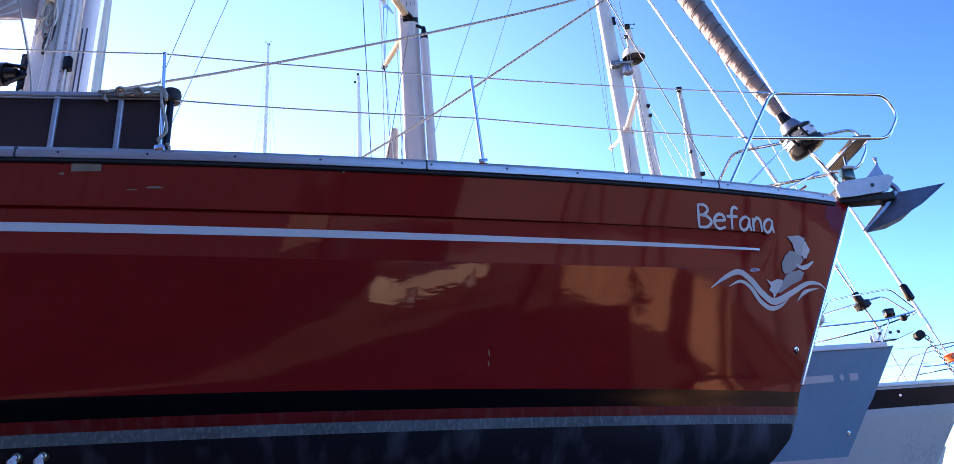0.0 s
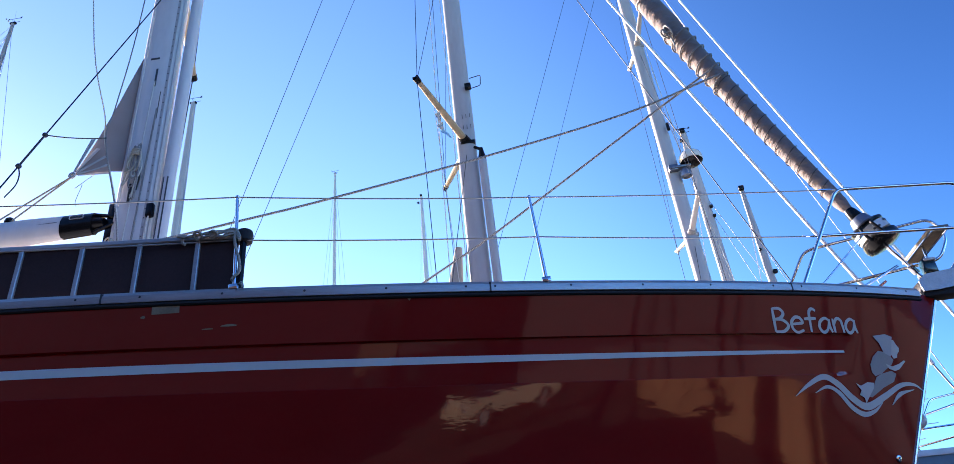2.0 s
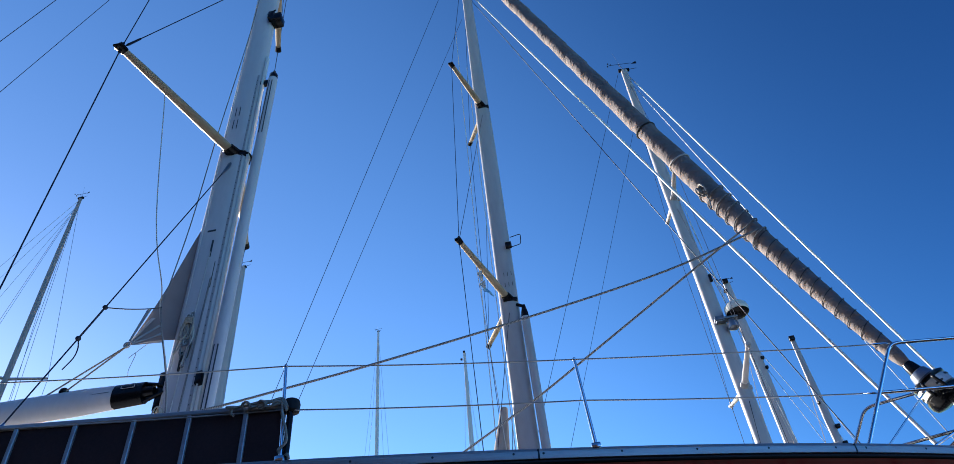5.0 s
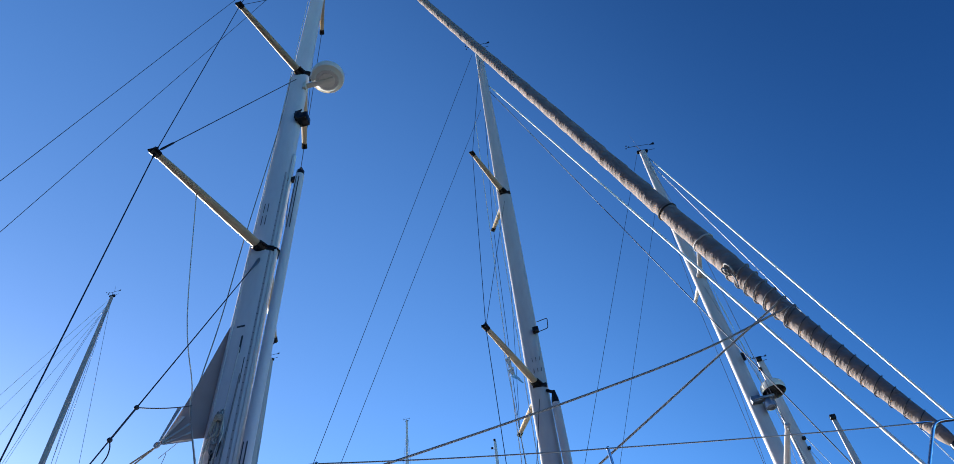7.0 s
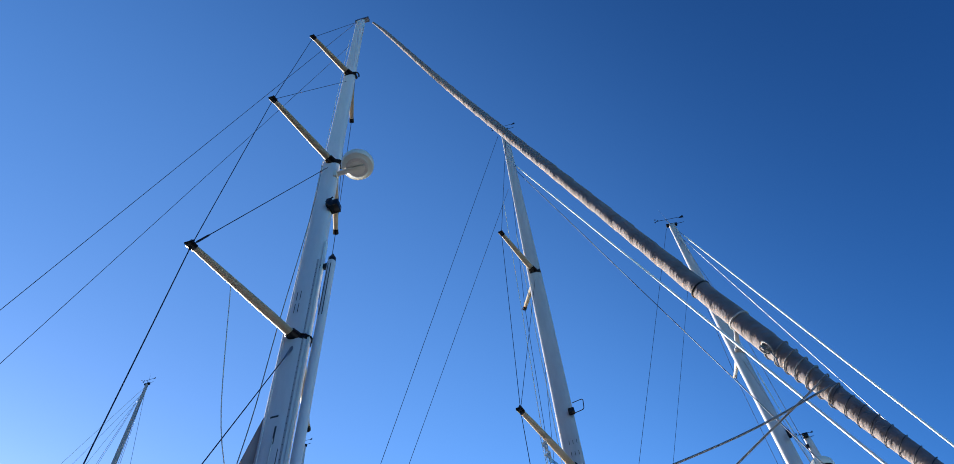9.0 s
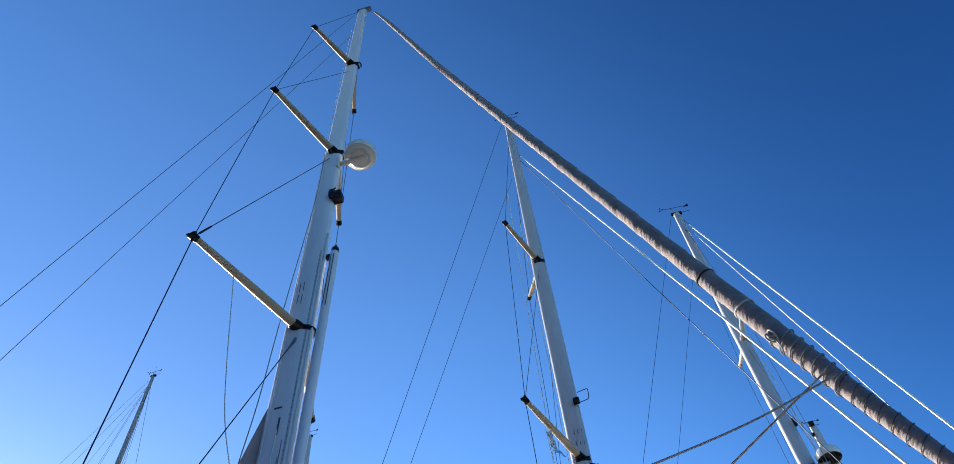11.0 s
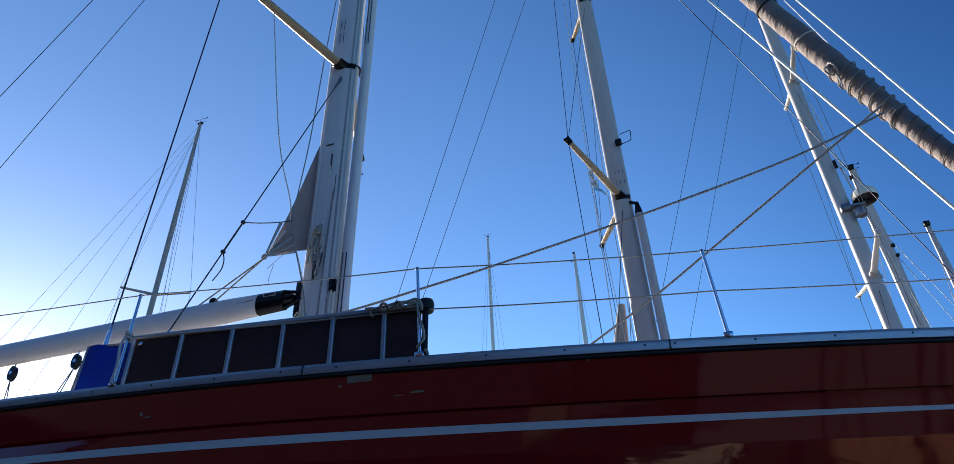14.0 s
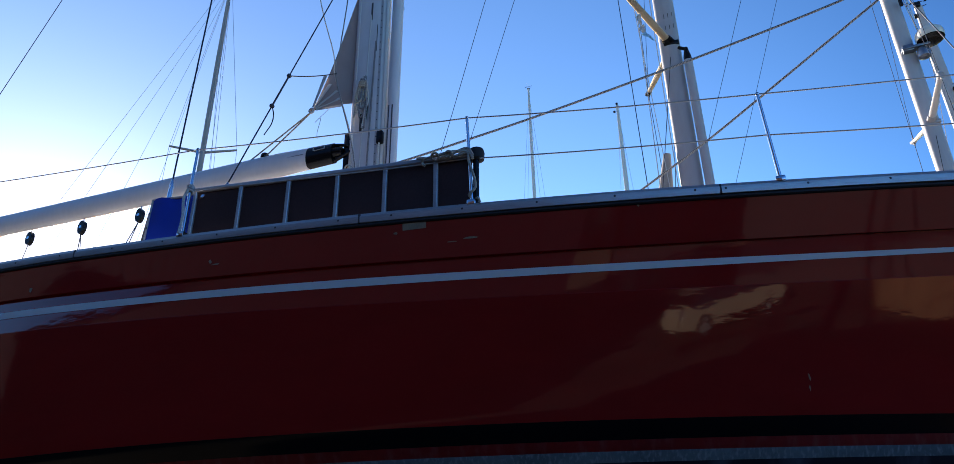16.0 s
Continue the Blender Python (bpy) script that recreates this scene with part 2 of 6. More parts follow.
# ---- geometry helpers ----
class Geo:
    """Vertices and faces of one mesh, with shapes to add to it."""

    def __init__(self):
        self.v, self.f, self.m = [], [], []

    def add(self, v, f, slot=0):
        k = len(self.v)
        self.v += [tuple(p) for p in v]
        self.f += [tuple(k + i for i in q) for q in f]
        self.m += [slot] * len(f)
        return self

    def rings(self, rings, closed=True, caps=True, slot=0):
        n = len(rings[0])
        v = [p for r in rings for p in r]
        f = []
        for i in range(len(rings) - 1):
            for j in range(n if closed else n - 1):
                k = (j + 1) % n
                f.append((i * n + j, i * n + k, (i + 1) * n + k, (i + 1) * n + j))
        if caps and closed:
            e = len(v)
            v += list(rings[0]) + list(rings[-1])
            f += [tuple(e + j for j in reversed(range(n))), tuple(e + n + j for j in range(n))]
        return self.add(v, f, slot)

    def tube(self, pts, r, n=8, slot=0, flat=1.0, up=None, caps=True):
        """A round or flattened bar along points; r is one radius or one for each point."""
        pts = [Vector(p) for p in pts]
        rs = list(r) if isinstance(r, (list, tuple)) else [r] * len(pts)
        t0 = (pts[1] - pts[0]).normalized()
        ref = Vector(up) if up else (Vector((0, 0, 1)) if abs(t0.z) < 0.9 else Vector((1, 0, 0)))
        x = (ref - t0 * ref.dot(t0)).normalized()
        out = []
        for i, p in enumerate(pts):
            t = (pts[min(i + 1, len(pts) - 1)] - pts[max(i - 1, 0)]).normalized()
            x = (x - t * x.dot(t)).normalized()
            y = t.cross(x)
            out.append([p + (x * math.cos(2 * math.pi * (k + 0.5) / n) + y * math.sin(2 * math.pi * (k + 0.5) / n) * flat) * rs[i] for k in range(n)])
        return self.rings(out, caps=caps, slot=slot)

    def box(self, c, half, axes=None, slot=0, bevel=0.0):
        """A box about c with half sizes along three axes; bevel trims its edges."""
        ax = axes or (Vector((1, 0, 0)), Vector((0, 1, 0)), Vector((0, 0, 1)))
        c = Vector(c)
        if bevel <= 0:
            v = [c + ax[0] * half[0] * sx + ax[1] * half[1] * sy + ax[2] * half[2] * sz for sz in (-1, 1) for sx, sy in ((-1, -1), (1, -1), (1, 1), (-1, 1))]
            return self.add(v, [(3, 2, 1, 0), (4, 5, 6, 7), (0, 1, 5, 4), (1, 2, 6, 5), (2, 3, 7, 6), (3, 0, 4, 7)], slot)
        bm = bmesh.new()
        bmesh.ops.create_cube(bm, size=2)
        for q in bm.verts:
            q.co = Vector((q.co.x * half[0], q.co.y * half[1], q.co.z * half[2]))
        bmesh.ops.bevel(bm, geom=bm.edges[:], offset=bevel, segments=2, affect="EDGES", profile=0.5)
        bm.verts.index_update()
        v = [c + ax[0] * q.co.x + ax[1] * q.co.y + ax[2] * q.co.z for q in bm.verts]
        f = [[q.index for q in g.verts] for g in bm.faces]
        bm.free()
        return self.add(v, f, slot)

    def ball(self, c, r, n=12, m=8, slot=0, squash=1.0):
        c = Vector(c)
        out = []
        for i in range(m + 1):
            a = math.pi * (0.02 + 0.96 * i / m)
            out.append([c + Vector((math.sin(a) * math.cos(2 * math.pi * k / n) * r, math.sin(a) * math.sin(2 * math.pi * k / n) * r, -math.cos(a) * r * squash)) for k in range(n)])
        return self.rings(out, slot=slot)

    def lathe(self, base, axis, prof, n=16, slot=0):
        """A turned shape: prof lists (distance along the axis, radius)."""
        base, t = Vector(base), Vector(axis).normalized()
        x = t.orthogonal().normalized()
        y = t.cross(x)
        return self.rings([[base + t * d + (x * math.cos(2 * math.pi * k / n) + y * math.sin(2 * math.pi * k / n)) * r for k in range(n)] for d, r in prof], slot=slot)

    def slab(self, outline, depth, slot=0):
        """A flat outline (3D points in one plane) given a thickness along depth."""
        d = Vector(depth)
        a = [Vector(p) for p in outline]
        n = len(a)
        v = a + [p + d for p in a]
        f = [tuple(reversed(range(n))), tuple(range(n, 2 * n))] + [(i, (i + 1) % n, n + (i + 1) % n, n + i) for i in range(n)]
        return self.add(v, f, slot)


def thing(name, at, label, category, group=""):
    """A top-level thing: an Empty at its base, which its parts hang from."""
    ob = new(name)
    ob.empty_display_size = 0.2
    ob.location = at
    return tagged(ob, label, category, group)


def part(name, geo, material, parent=None, label="", smooth=True):
    me = bpy.data.meshes.new(name)
    me.from_pydata(geo.v, [], geo.f)
    for q in (material if isinstance(material, (list, tuple)) else [material]):
        me.materials.append(q)
    if any(geo.m):
        me.polygons.foreach_set("material_index", geo.m)
    bm = bmesh.new()
    bm.from_mesh(me)
    bmesh.ops.recalc_face_normals(bm, faces=bm.faces[:])
    bm.to_mesh(me)
    bm.free()
    if smooth:
        me.polygons.foreach_set("use_smooth", [True] * len(me.polygons))
        me.set_sharp_from_angle(angle=radians(38))
    me.update()
    ob = new(name, me)
    if parent:
        root = Matrix.Identity(4)
        chain, p = [], parent
        while p:
            chain.append(p)
            p = p.parent
        for p in reversed(chain):
            root = root @ p.matrix_parent_inverse @ p.matrix_basis
        ob.parent = parent
        ob.matrix_parent_inverse = root.inverted()
    if label:
        ob["label"] = label
    return ob


def arc(points, steps=6):
    """A smooth line through points (Catmull-Rom)."""
    p = [Vector(q) for q in points]
    p = [p[0] * 2 - p[1]] + p + [p[-1] * 2 - p[-2]]
    out = []
    for i in range(1, len(p) - 2):
        for k in range(steps):
            t = k / steps
            out.append(0.5 * ((2 * p[i]) + (p[i + 1] - p[i - 1]) * t + (2 * p[i - 1] - 5 * p[i] + 4 * p[i + 1] - p[i + 2]) * t * t + (3 * p[i] - p[i - 1] - 3 * p[i + 1] + p[i + 2]) * t ** 3))
    out.append(p[-2])
    return out


def sag(a, b, drop=0.0, n=10):
    a, b = Vector(a), Vector(b)
    return [a.lerp(b, i / n) - Vector((0, 0, drop * 4 * (i / n) * (1 - i / n))) for i in range(n + 1)]


def rounded(points, r, steps=4):
    """A polyline whose inner corners are rounded with radius r."""
    p = [Vector(q) for q in points]
    out = [p[0]]
    for i in range(1, len(p) - 1):
        a = p[i] + (p[i - 1] - p[i]).normalized() * min(r, (p[i - 1] - p[i]).length / 2)
        b = p[i] + (p[i + 1] - p[i]).normalized() * min(r, (p[i + 1] - p[i]).length / 2)
        for k in range(steps + 1):
            t = k / steps
            out.append(a * (1 - t) ** 2 + p[i] * 2 * t * (1 - t) + b * t * t)
    return out + [p[-1]]

# ---- ground ----
g = Geo()
R = 900.0
g.add([(-R, -R, 0), (R, -R, 0), (R, R, 0), (-R, R, 0)], [(0, 1, 2, 3)])
tagged(part("ground", g, GROUND, smooth=False), "dusty dark asphalt of the boatyard", "ground", kind="structure")


# ---- hulls ----
class Hull:
    """A sailing hull: the bow's place, the heading of its stern, the sheer, the stem and the half-breadths."""

    def __init__(self, bow, turn, sheer, stem, wl, beam, length, keel):
        self.bow, self.a = Vector(bow), radians(turn)
        self.ax = Vector((-math.cos(self.a), -math.sin(self.a), 0))
        self.side = Vector((math.sin(self.a), -math.cos(self.a), 0))
        self.sheer, self.stem_pts, self.wl, self.beam, self.length, self.keel = sheer, stem, wl, beam, length, keel

    def rail(self, s):
        return float(np.polyval(self.sheer, min(max(s, 0.0), 9.5)))

    def stem(self, z):
        return float(np.interp(z, [q[0] for q in self.stem_pts], [q[1] for q in self.stem_pts]))

    def width(self, s, z):
        top = self.rail(0)
        v = min(max((z - self.wl) / (0.95 * (top - self.wl)), 0.0), 1.08)
        k = s - self.stem(max(z, self.wl))
        if k <= 0:
            return 0.0
        full, reach, power = self.beam * (0.985 + 0.015 * v), 7.1 + 0.6 * v, 1.85 + 0.65 * v
        b = full * (1 - max(0.0, 1 - k / reach) ** power)
        if s > 8.0:
            b *= 1 - 0.30 * ((s - 8.0) / (self.length - 8.0)) ** 2
        return b

    def at(self, s, b, z):
        return self.bow + self.ax * s + self.side * b + Vector((0, 0, z))

    def skin(self, s, z, out=0.0, side=1):
        e = 0.02
        b = self.width(s, z)
        ds = (self.width(s + e, z) - b) / e
        dz = (self.width(s, z + e) - b) / e
        n = (self.side * side - self.ax * ds - Vector((0, 0, dz))).normalized()
        return self.at(s, b * side, z) + n * out

    def bottom(self, s):
        return float(np.interp(s, [q[0] for q in self.keel], [q[1] for q in self.keel]))


def build_hull(h, parent, bands, mats, inset=None, name="hull"):
    """bands: (drop below the rail or None, height or None, slot) from the rail downwards; inset(drop, s): how far the skin is let in."""
    N = 110
    us = [(i / N) ** 1.7 for i in range(N + 1)]
    drops = [0.0, 0.06, 0.13, 0.2, 0.26, 0.300, 0.304, 0.315, 0.36, 0.42, 0.47, 0.51, 0.55, 0.571, 0.574, 0.60]
    low = [0.2, 0.4, 0.6, 0.8, 0.9, 1.0]
    geo = Geo()
    for side in (1, -1):
        rows, slots = [], []
        for d in drops:
            row = []
            for u in us:
                s0 = u * h.length
                z = h.rail(s0) - d
                s = h.stem(z) + u * (h.length - h.stem(z))
                z = h.rail(s) - d
                row.append(h.skin(s, z, -(inset(d, s) if inset else 0.0), side) if u > 0 else h.at(h.stem(z), 0, z))
            rows.append(row)
            slots.append(d)
        for w in low:
            row = []
            for u in us:
                s0 = u * h.length
                z = (h.rail(s0) - drops[-1]) * (1 - w) + h.wl * w
                s = h.stem(z) + u * (h.length - h.stem(z))
                row.append(h.skin(s, z, 0, side) if u > 0 else h.at(h.stem(z), 0, z))
            rows.append(row)
        zs = [h.wl]
        under = [h.wl - 0.055, h.wl - 0.11, h.wl - 0.14, h.wl - 0.17, h.wl - 0.23, h.wl - 0.28, h.wl - 0.35, h.wl - 0.45, h.wl - 0.55, h.wl - 0.65, h.wl - 0.75, h.wl - 0.85, h.wl - 1.0, h.wl - 1.1]
        for z0 in under:
            row = []
            for u in us:
                s = h.stem(h.wl) + u * (h.length - h.stem(h.wl))
                zk = h.bottom(s)
                z = max(z0, zk)
                w = min(1.0, max(0.0, (h.wl - z) / max(h.wl - zk, 1e-4)))
                row.append(h.at(s, side * h.width(s, h.wl) * max(0.0, 1 - 0.35 * w - 0.65 * w ** 3) ** 0.8, z))
            rows.append(row)
        geo.rings(rows, closed=False)
    # paint, face by face, by height and by drop below the rail
    for i, f in enumerate(geo.f):
        c = sum((Vector(geo.v[j]) for j in f), Vector()) / len(f)
        s = (c - h.bow).dot(h.ax)
        drop = h.rail(s) - c.z
        for lim, z, slot in bands:
            if (lim is not None and drop < lim) or (z is not None and c.z > z):
                geo.m[i] = slot
                break
        else:
            geo.m[i] = bands[-1][2]
    # transom
    s = h.length
    zs = [h.rail(s) - 0.01 - i * (h.rail(s) - h.wl) / 8 for i in range(9)]
    geo.rings([[h.skin(s, z, 0, 1), h.skin(s, z, 0, -1)] for z in zs], closed=False)
    ob = part(name, geo, mats, parent)
    d = Geo()
    rows = []
    for i in range(50):
        s = 0.12 + (h.length - 0.12) * i / 49
        z = h.rail(s) - 0.06
        b = max(h.width(s, z) - 0.03, 0.01)
        rows.append([h.at(s, b * k, z + 0.05 * (1 - k * k)) for k in (-1, -0.5, 0, 0.5, 1)])
    d.rings(rows, closed=False)
    part("deck", d, DECK, parent)
    return ob


# the red yacht
RED_SHEER = np.polyfit([0, 0.65, 1.24, 2.23, 3.13, 3.82, 4.53, 5.2, 5.86, 6.66, 7.75, 9.0], [4.092, 4.04, 3.99, 3.915, 3.89, 3.88, 3.885, 3.9, 3.93, 3.97, 4.035, 4.11], 4)
RH = Hull((2.99, 5.95, 0), 2.8, RED_SHEER, [(2.57, 0.79), (4.08, 0.0)], 2.57, 2.08, 14.2,
          [(0.79, 2.57), (0.87, 2.36), (0.95, 2.23), (1.12, 2.08), (1.35, 1.95), (1.62, 1.85), (2.2, 1.75), (4, 1.62), (7, 1.55), (10, 1.65), (12.5, 1.95), (14.2, 2.35)])
yacht = thing("sailing_yacht", RH.at(7, 0, 0), "dark red sailing yacht laid up ashore, taupe furled headsail", "sailing yacht")


def red_inset(d, s):
    if s < 0.9 + (d - 0.31) * 0.7:
        return 0.0
    return 0.027 - 0.023 * (d - 0.302) / 0.27 if 0.302 < d < 0.573 else 0.0


hull = build_hull(RH, yacht, [(None, 2.565, 0), (None, 2.461, 1), (None, 2.402, 2), (None, 2.32, 3), (None, -9, 4)], [RED, BLACK_BAND, RED_THIN, SCUM, NAVY], red_inset)
hull["label"] = "glossy dark red hull above navy antifouling"

# keel, down to timber blocks
g = Geo()
rings = []
for z, s0, s1, w in ((1.7, 5.6, 8.6, 0.16), (1.2, 5.75, 8.6, 0.17), (0.6, 5.9, 8.55, 0.19), (0.24, 6.0, 8.5, 0.2)):
    ring = []
    for i in range(20):
        a = 2 * math.pi * i / 20
        u = 0.5 - 0.5 * math.cos(a)
        ring.append(RH.at(s0 + (s1 - s0) * u, math.copysign(1, math.sin(a)) * w * 3.0 * (0.297 * math.sqrt(max(u, 0)) - 0.126 * u - 0.352 * u * u + 0.284 * u ** 3 - 0.1015 * u ** 4) / 0.6 * 1.2, z))
    rings.append(ring)
g.rings(rings)
part("keel", g, NAVY, yacht, "navy fin keel")
for s in (6.3, 8.1):
    g = Geo()
    g.box(RH.at(s, 0, 0.12), (0.15, 0.5, 0.12), bevel=0.01)
    tagged(part("keel_block", g, WOOD, smooth=False), "rough timber block under a yacht's keel", "timber block", "keel blocks")

# stainless strip on the stem
g = Geo()
g.tube([RH.at(RH.stem(z) - 0.004, 0, z) for z in (2.62, 3.0, 3.5, 3.9, 4.06)], 0.013, 8)
part("stem_strip", g, STEEL, hull, "stainless strip on the stem")

# aluminium toe rail, lengths with butt joints, bolts along it
seams = [0.16, 1.35, 3.45, 5.75, 8.2, 10.6, 13.0, 14.15]
for side in (1, -1):
    for k in range(len(seams) - 1):
        g = Geo()
        n = 16
        rings = []
        for i in range(n + 1):
            s = seams[k] + 0.004 + (seams[k + 1] - seams[k] - 0.008) * i / n
            z = RH.rail(s)
            b = RH.width(s, z)
            prof = [(0.016, -0.02), (0.020, 0.0), (0.020, 0.026), (0.010, 0.034), (0.004, 0.052), (-0.03, 0.056), (-0.034, 0.034), (-0.034, -0.02)]
            rings.append([RH.at(s, side * (b + o), z + q) for o, q in prof])
        g.rings(rings)
        rail = part("toe_rail", g, ALU, yacht, "dull aluminium toe rail")
        if side == 1:
            s = seams[k] + 0.15
            while s < seams[k + 1] and s < 9.5:
                q = Geo()
                z = RH.rail(s)
                c = RH.at(s, RH.width(s, z) + 0.020, z + 0.012)
                q.lathe(c - RH.side * 0.003, RH.side, [(0, 0.008), (0.004, 0.008), (0.006, 0.005)], 8)
                part("bolt", q, INK, rail)
                s += 0.48
            s0 = seams[k + 1]
            if s0 < 9.5:
                q = Geo()
                z = RH.rail(s0)
                q.box(RH.at(s0, RH.width(s0, z) + 0.004, z + 0.012), (0.006, 0.017, 0.03), (RH.ax, RH.side, Vector((0, 0, 1))))
                part("joint", q, INK, rail)


# dark rubbing gasket below the rail
g = Geo()
g.tube([RH.skin(s, RH.rail(s) - 0.034, 0.004) for s in np.linspace(0.17, 13.9, 90)], 0.014, 8)
part("gasket", g, RUBBER, hull)


def film(name, outline, material, lift=0.0035, thick=0.0015, label=""):
    """A cut film on the starboard topsides; outline in (distance from the bow, height), split finely so that it follows the skin."""
    pts = [Vector((p[0], p[1], 0)) for p in outline]
    bm = bmesh.new()
    bm.faces.new([bm.verts.new(p) for p in pts])
    bmesh.ops.triangulate(bm, faces=bm.faces[:])
    for _ in range(2):
        long = [e for e in bm.edges if e.calc_length() > 0.06]
        if long:
            bmesh.ops.subdivide_edges(bm, edges=long, cuts=1)
            bmesh.ops.triangulate(bm, faces=[f for f in bm.faces if len(f.verts) > 4])
    bm.verts.index_update()
    geo = Geo()
    geo.add([RH.skin(q.co.x, q.co.y, lift) for q in bm.verts], [[q.index for q in f.verts] for f in bm.faces])
    bm.free()
    return part(name, geo, material, hull, label)


# white stripe in the let-in band
g = Geo()
rows = []
for i in range(120):
    s = 1.01 + 12.6 * i / 119
    w = float(np.interp(s, [1.0, 1.7, 3.84, 5.8, 13], [0.0075, 0.0125, 0.022, 0.027, 0.027]))
    z = RH.rail(s) - 0.423
    rows.append([RH.skin(s, z + w, -0.0142), RH.skin(s, z - w, -0.0112)])
g.rings(rows, closed=False)
part("stripe", g, STRIPE, hull, "white stripe")

def ribbon(points, widths, steps=10):
    """A swelling wave ribbon as an outline in (distance from the bow, height)."""
    mid = arc([(p[0], p[1], 0) for p in points], steps)
    n = len(mid)
    ws = np.interp(np.linspace(0, 1, n), np.linspace(0, 1, len(widths)), widths)
    up, dn = [], []
    for i, p in enumerate(mid):
        t = (mid[min(i + 1, n - 1)] - mid[max(i - 1, 0)]).normalized()
        q = Vector((-t.y, t.x, 0))
        up.append(p + q * ws[i] / 2)
        dn.append(p - q * ws[i] / 2)
    geo = Geo()
    geo.rings([[RH.skin(a.x, a.y, 0.004), RH.skin(b.x, b.y, 0.004)] for a, b in zip(up, dn)], closed=False)
    return geo


# the yacht's name, in rounded white pen strokes
GLYPHS = {
    "B": [[(0.14, 1.0), (0.12, 0.5), (0.10, 0.0)], [(0.14, 0.98), (0.55, 0.97), (0.74, 0.78), (0.50, 0.57), (0.12, 0.52)], [(0.12, 0.52), (0.62, 0.50), (0.92, 0.27), (0.62, 0.03), (0.10, 0.0)]],
    "e": [[(0.08, 0.32), (0.50, 0.35), (0.90, 0.40), (0.74, 0.60), (0.40, 0.61), (0.10, 0.40), (0.14, 0.12), (0.45, -0.02), (0.92, 0.08)]],
    "f": [[(0.92, 0.92), (0.70, 1.0), (0.50, 0.85), (0.45, 0.45), (0.43, 0.0)], [(0.12, 0.56), (0.86, 0.59)]],
    "a": [[(0.86, 0.52), (0.58, 0.61), (0.22, 0.46), (0.10, 0.20), (0.32, 0.0), (0.65, 0.12), (0.86, 0.46)], [(0.88, 0.58), (0.84, 0.28), (0.98, 0.0)]],
    "n": [[(0.10, 0.60), (0.12, 0.0)], [(0.12, 0.34), (0.42, 0.60), (0.74, 0.55), (0.84, 0.30), (0.88, 0.0)]],
}
for ch, u0, u1 in (("B", 0.0, 0.19), ("e", 0.20, 0.36), ("f", 0.35, 0.54), ("a", 0.52, 0.69), ("n", 0.70, 0.845), ("a", 0.845, 1.0)):
    geo = Geo()
    for stroke in GLYPHS[ch]:
        pts = []
        for a, v in stroke:
            u = u0 + (u1 - u0) * a
            pts.append((1.565 - 0.70 * u, 3.672 + 0.045 * u + 0.158 * v))
        q = ribbon(pts, [0.016, 0.022, 0.022, 0.016], steps=6)
        geo.add(q.v, q.f)
    part("letter", geo, STRIPE, hull, "white painted letter")


for line, widths in (([(1.505, 3.259), (1.381, 3.339), (1.248, 3.395), (1.143, 3.352), (1.042, 3.261), (0.933, 3.215), (0.763, 3.29), (0.584, 3.38), (0.453, 3.391), (0.366, 3.342)], [0.004, 0.026, 0.038, 0.046, 0.05, 0.05, 0.04, 0.032, 0.02, 0.004]),
                     ([(1.344, 3.286), (1.238, 3.33), (1.151, 3.297), (1.07, 3.206), (0.979, 3.162), (0.878, 3.188), (0.791, 3.25)], [0.004, 0.022, 0.03, 0.036, 0.036, 0.022, 0.004]),
                     ([(0.711, 3.235), (0.615, 3.315), (0.469, 3.358)], [0.004, 0.03, 0.004])):
    part("wave_emblem", ribbon(line, widths), STRIPE, hull, "white wave emblem")
# plain cut-out patches riding on the wave
for outline, material, lift in (
        ([(0.741, 3.448), (0.644, 3.475), (0.604, 3.457), (0.645, 3.399), (0.755, 3.35), (0.876, 3.279), (0.905, 3.283), (0.846, 3.348), (0.796, 3.42)], EMBLEM_GREY, 0.0055),
        ([(0.728, 3.607), (0.646, 3.602), (0.6, 3.556), (0.626, 3.522), (0.684, 3.485), (0.741, 3.448), (0.805, 3.426), (0.827, 3.453), (0.824, 3.505), (0.785, 3.562)], EMBLEM_GREY, 0.0065),
        ([(0.744, 3.709), (0.626, 3.733), (0.565, 3.72), (0.614, 3.675), (0.628, 3.62), (0.618, 3.576), (0.677, 3.598), (0.699, 3.663)], EMBLEM_LIGHT, 0.0075),
        ([(0.6, 3.7), (0.557, 3.698), (0.54, 3.667), (0.52, 3.645), (0.53, 3.62), (0.55, 3.6), (0.56, 3.574), (0.594, 3.564), (0.622, 3.606), (0.62, 3.659)], STRIPE, 0.0065),
        ([(0.689, 3.522), (0.628, 3.507), (0.561, 3.53), (0.502, 3.561), (0.493, 3.552), (0.567, 3.492), (0.612, 3.476), (0.663, 3.487)], STRIPE, 0.0085),
        ([(0.994, 3.369), (0.954, 3.352), (0.891, 3.38), (0.832, 3.379), (0.847, 3.34), (0.906, 3.276), (0.941, 3.236), (0.946, 3.272), (0.982, 3.291), (0.958, 3.322)], STRIPE, 0.0075)):
    film("emblem_patch", outline, material, lift, label="plain cut-film emblem patch")

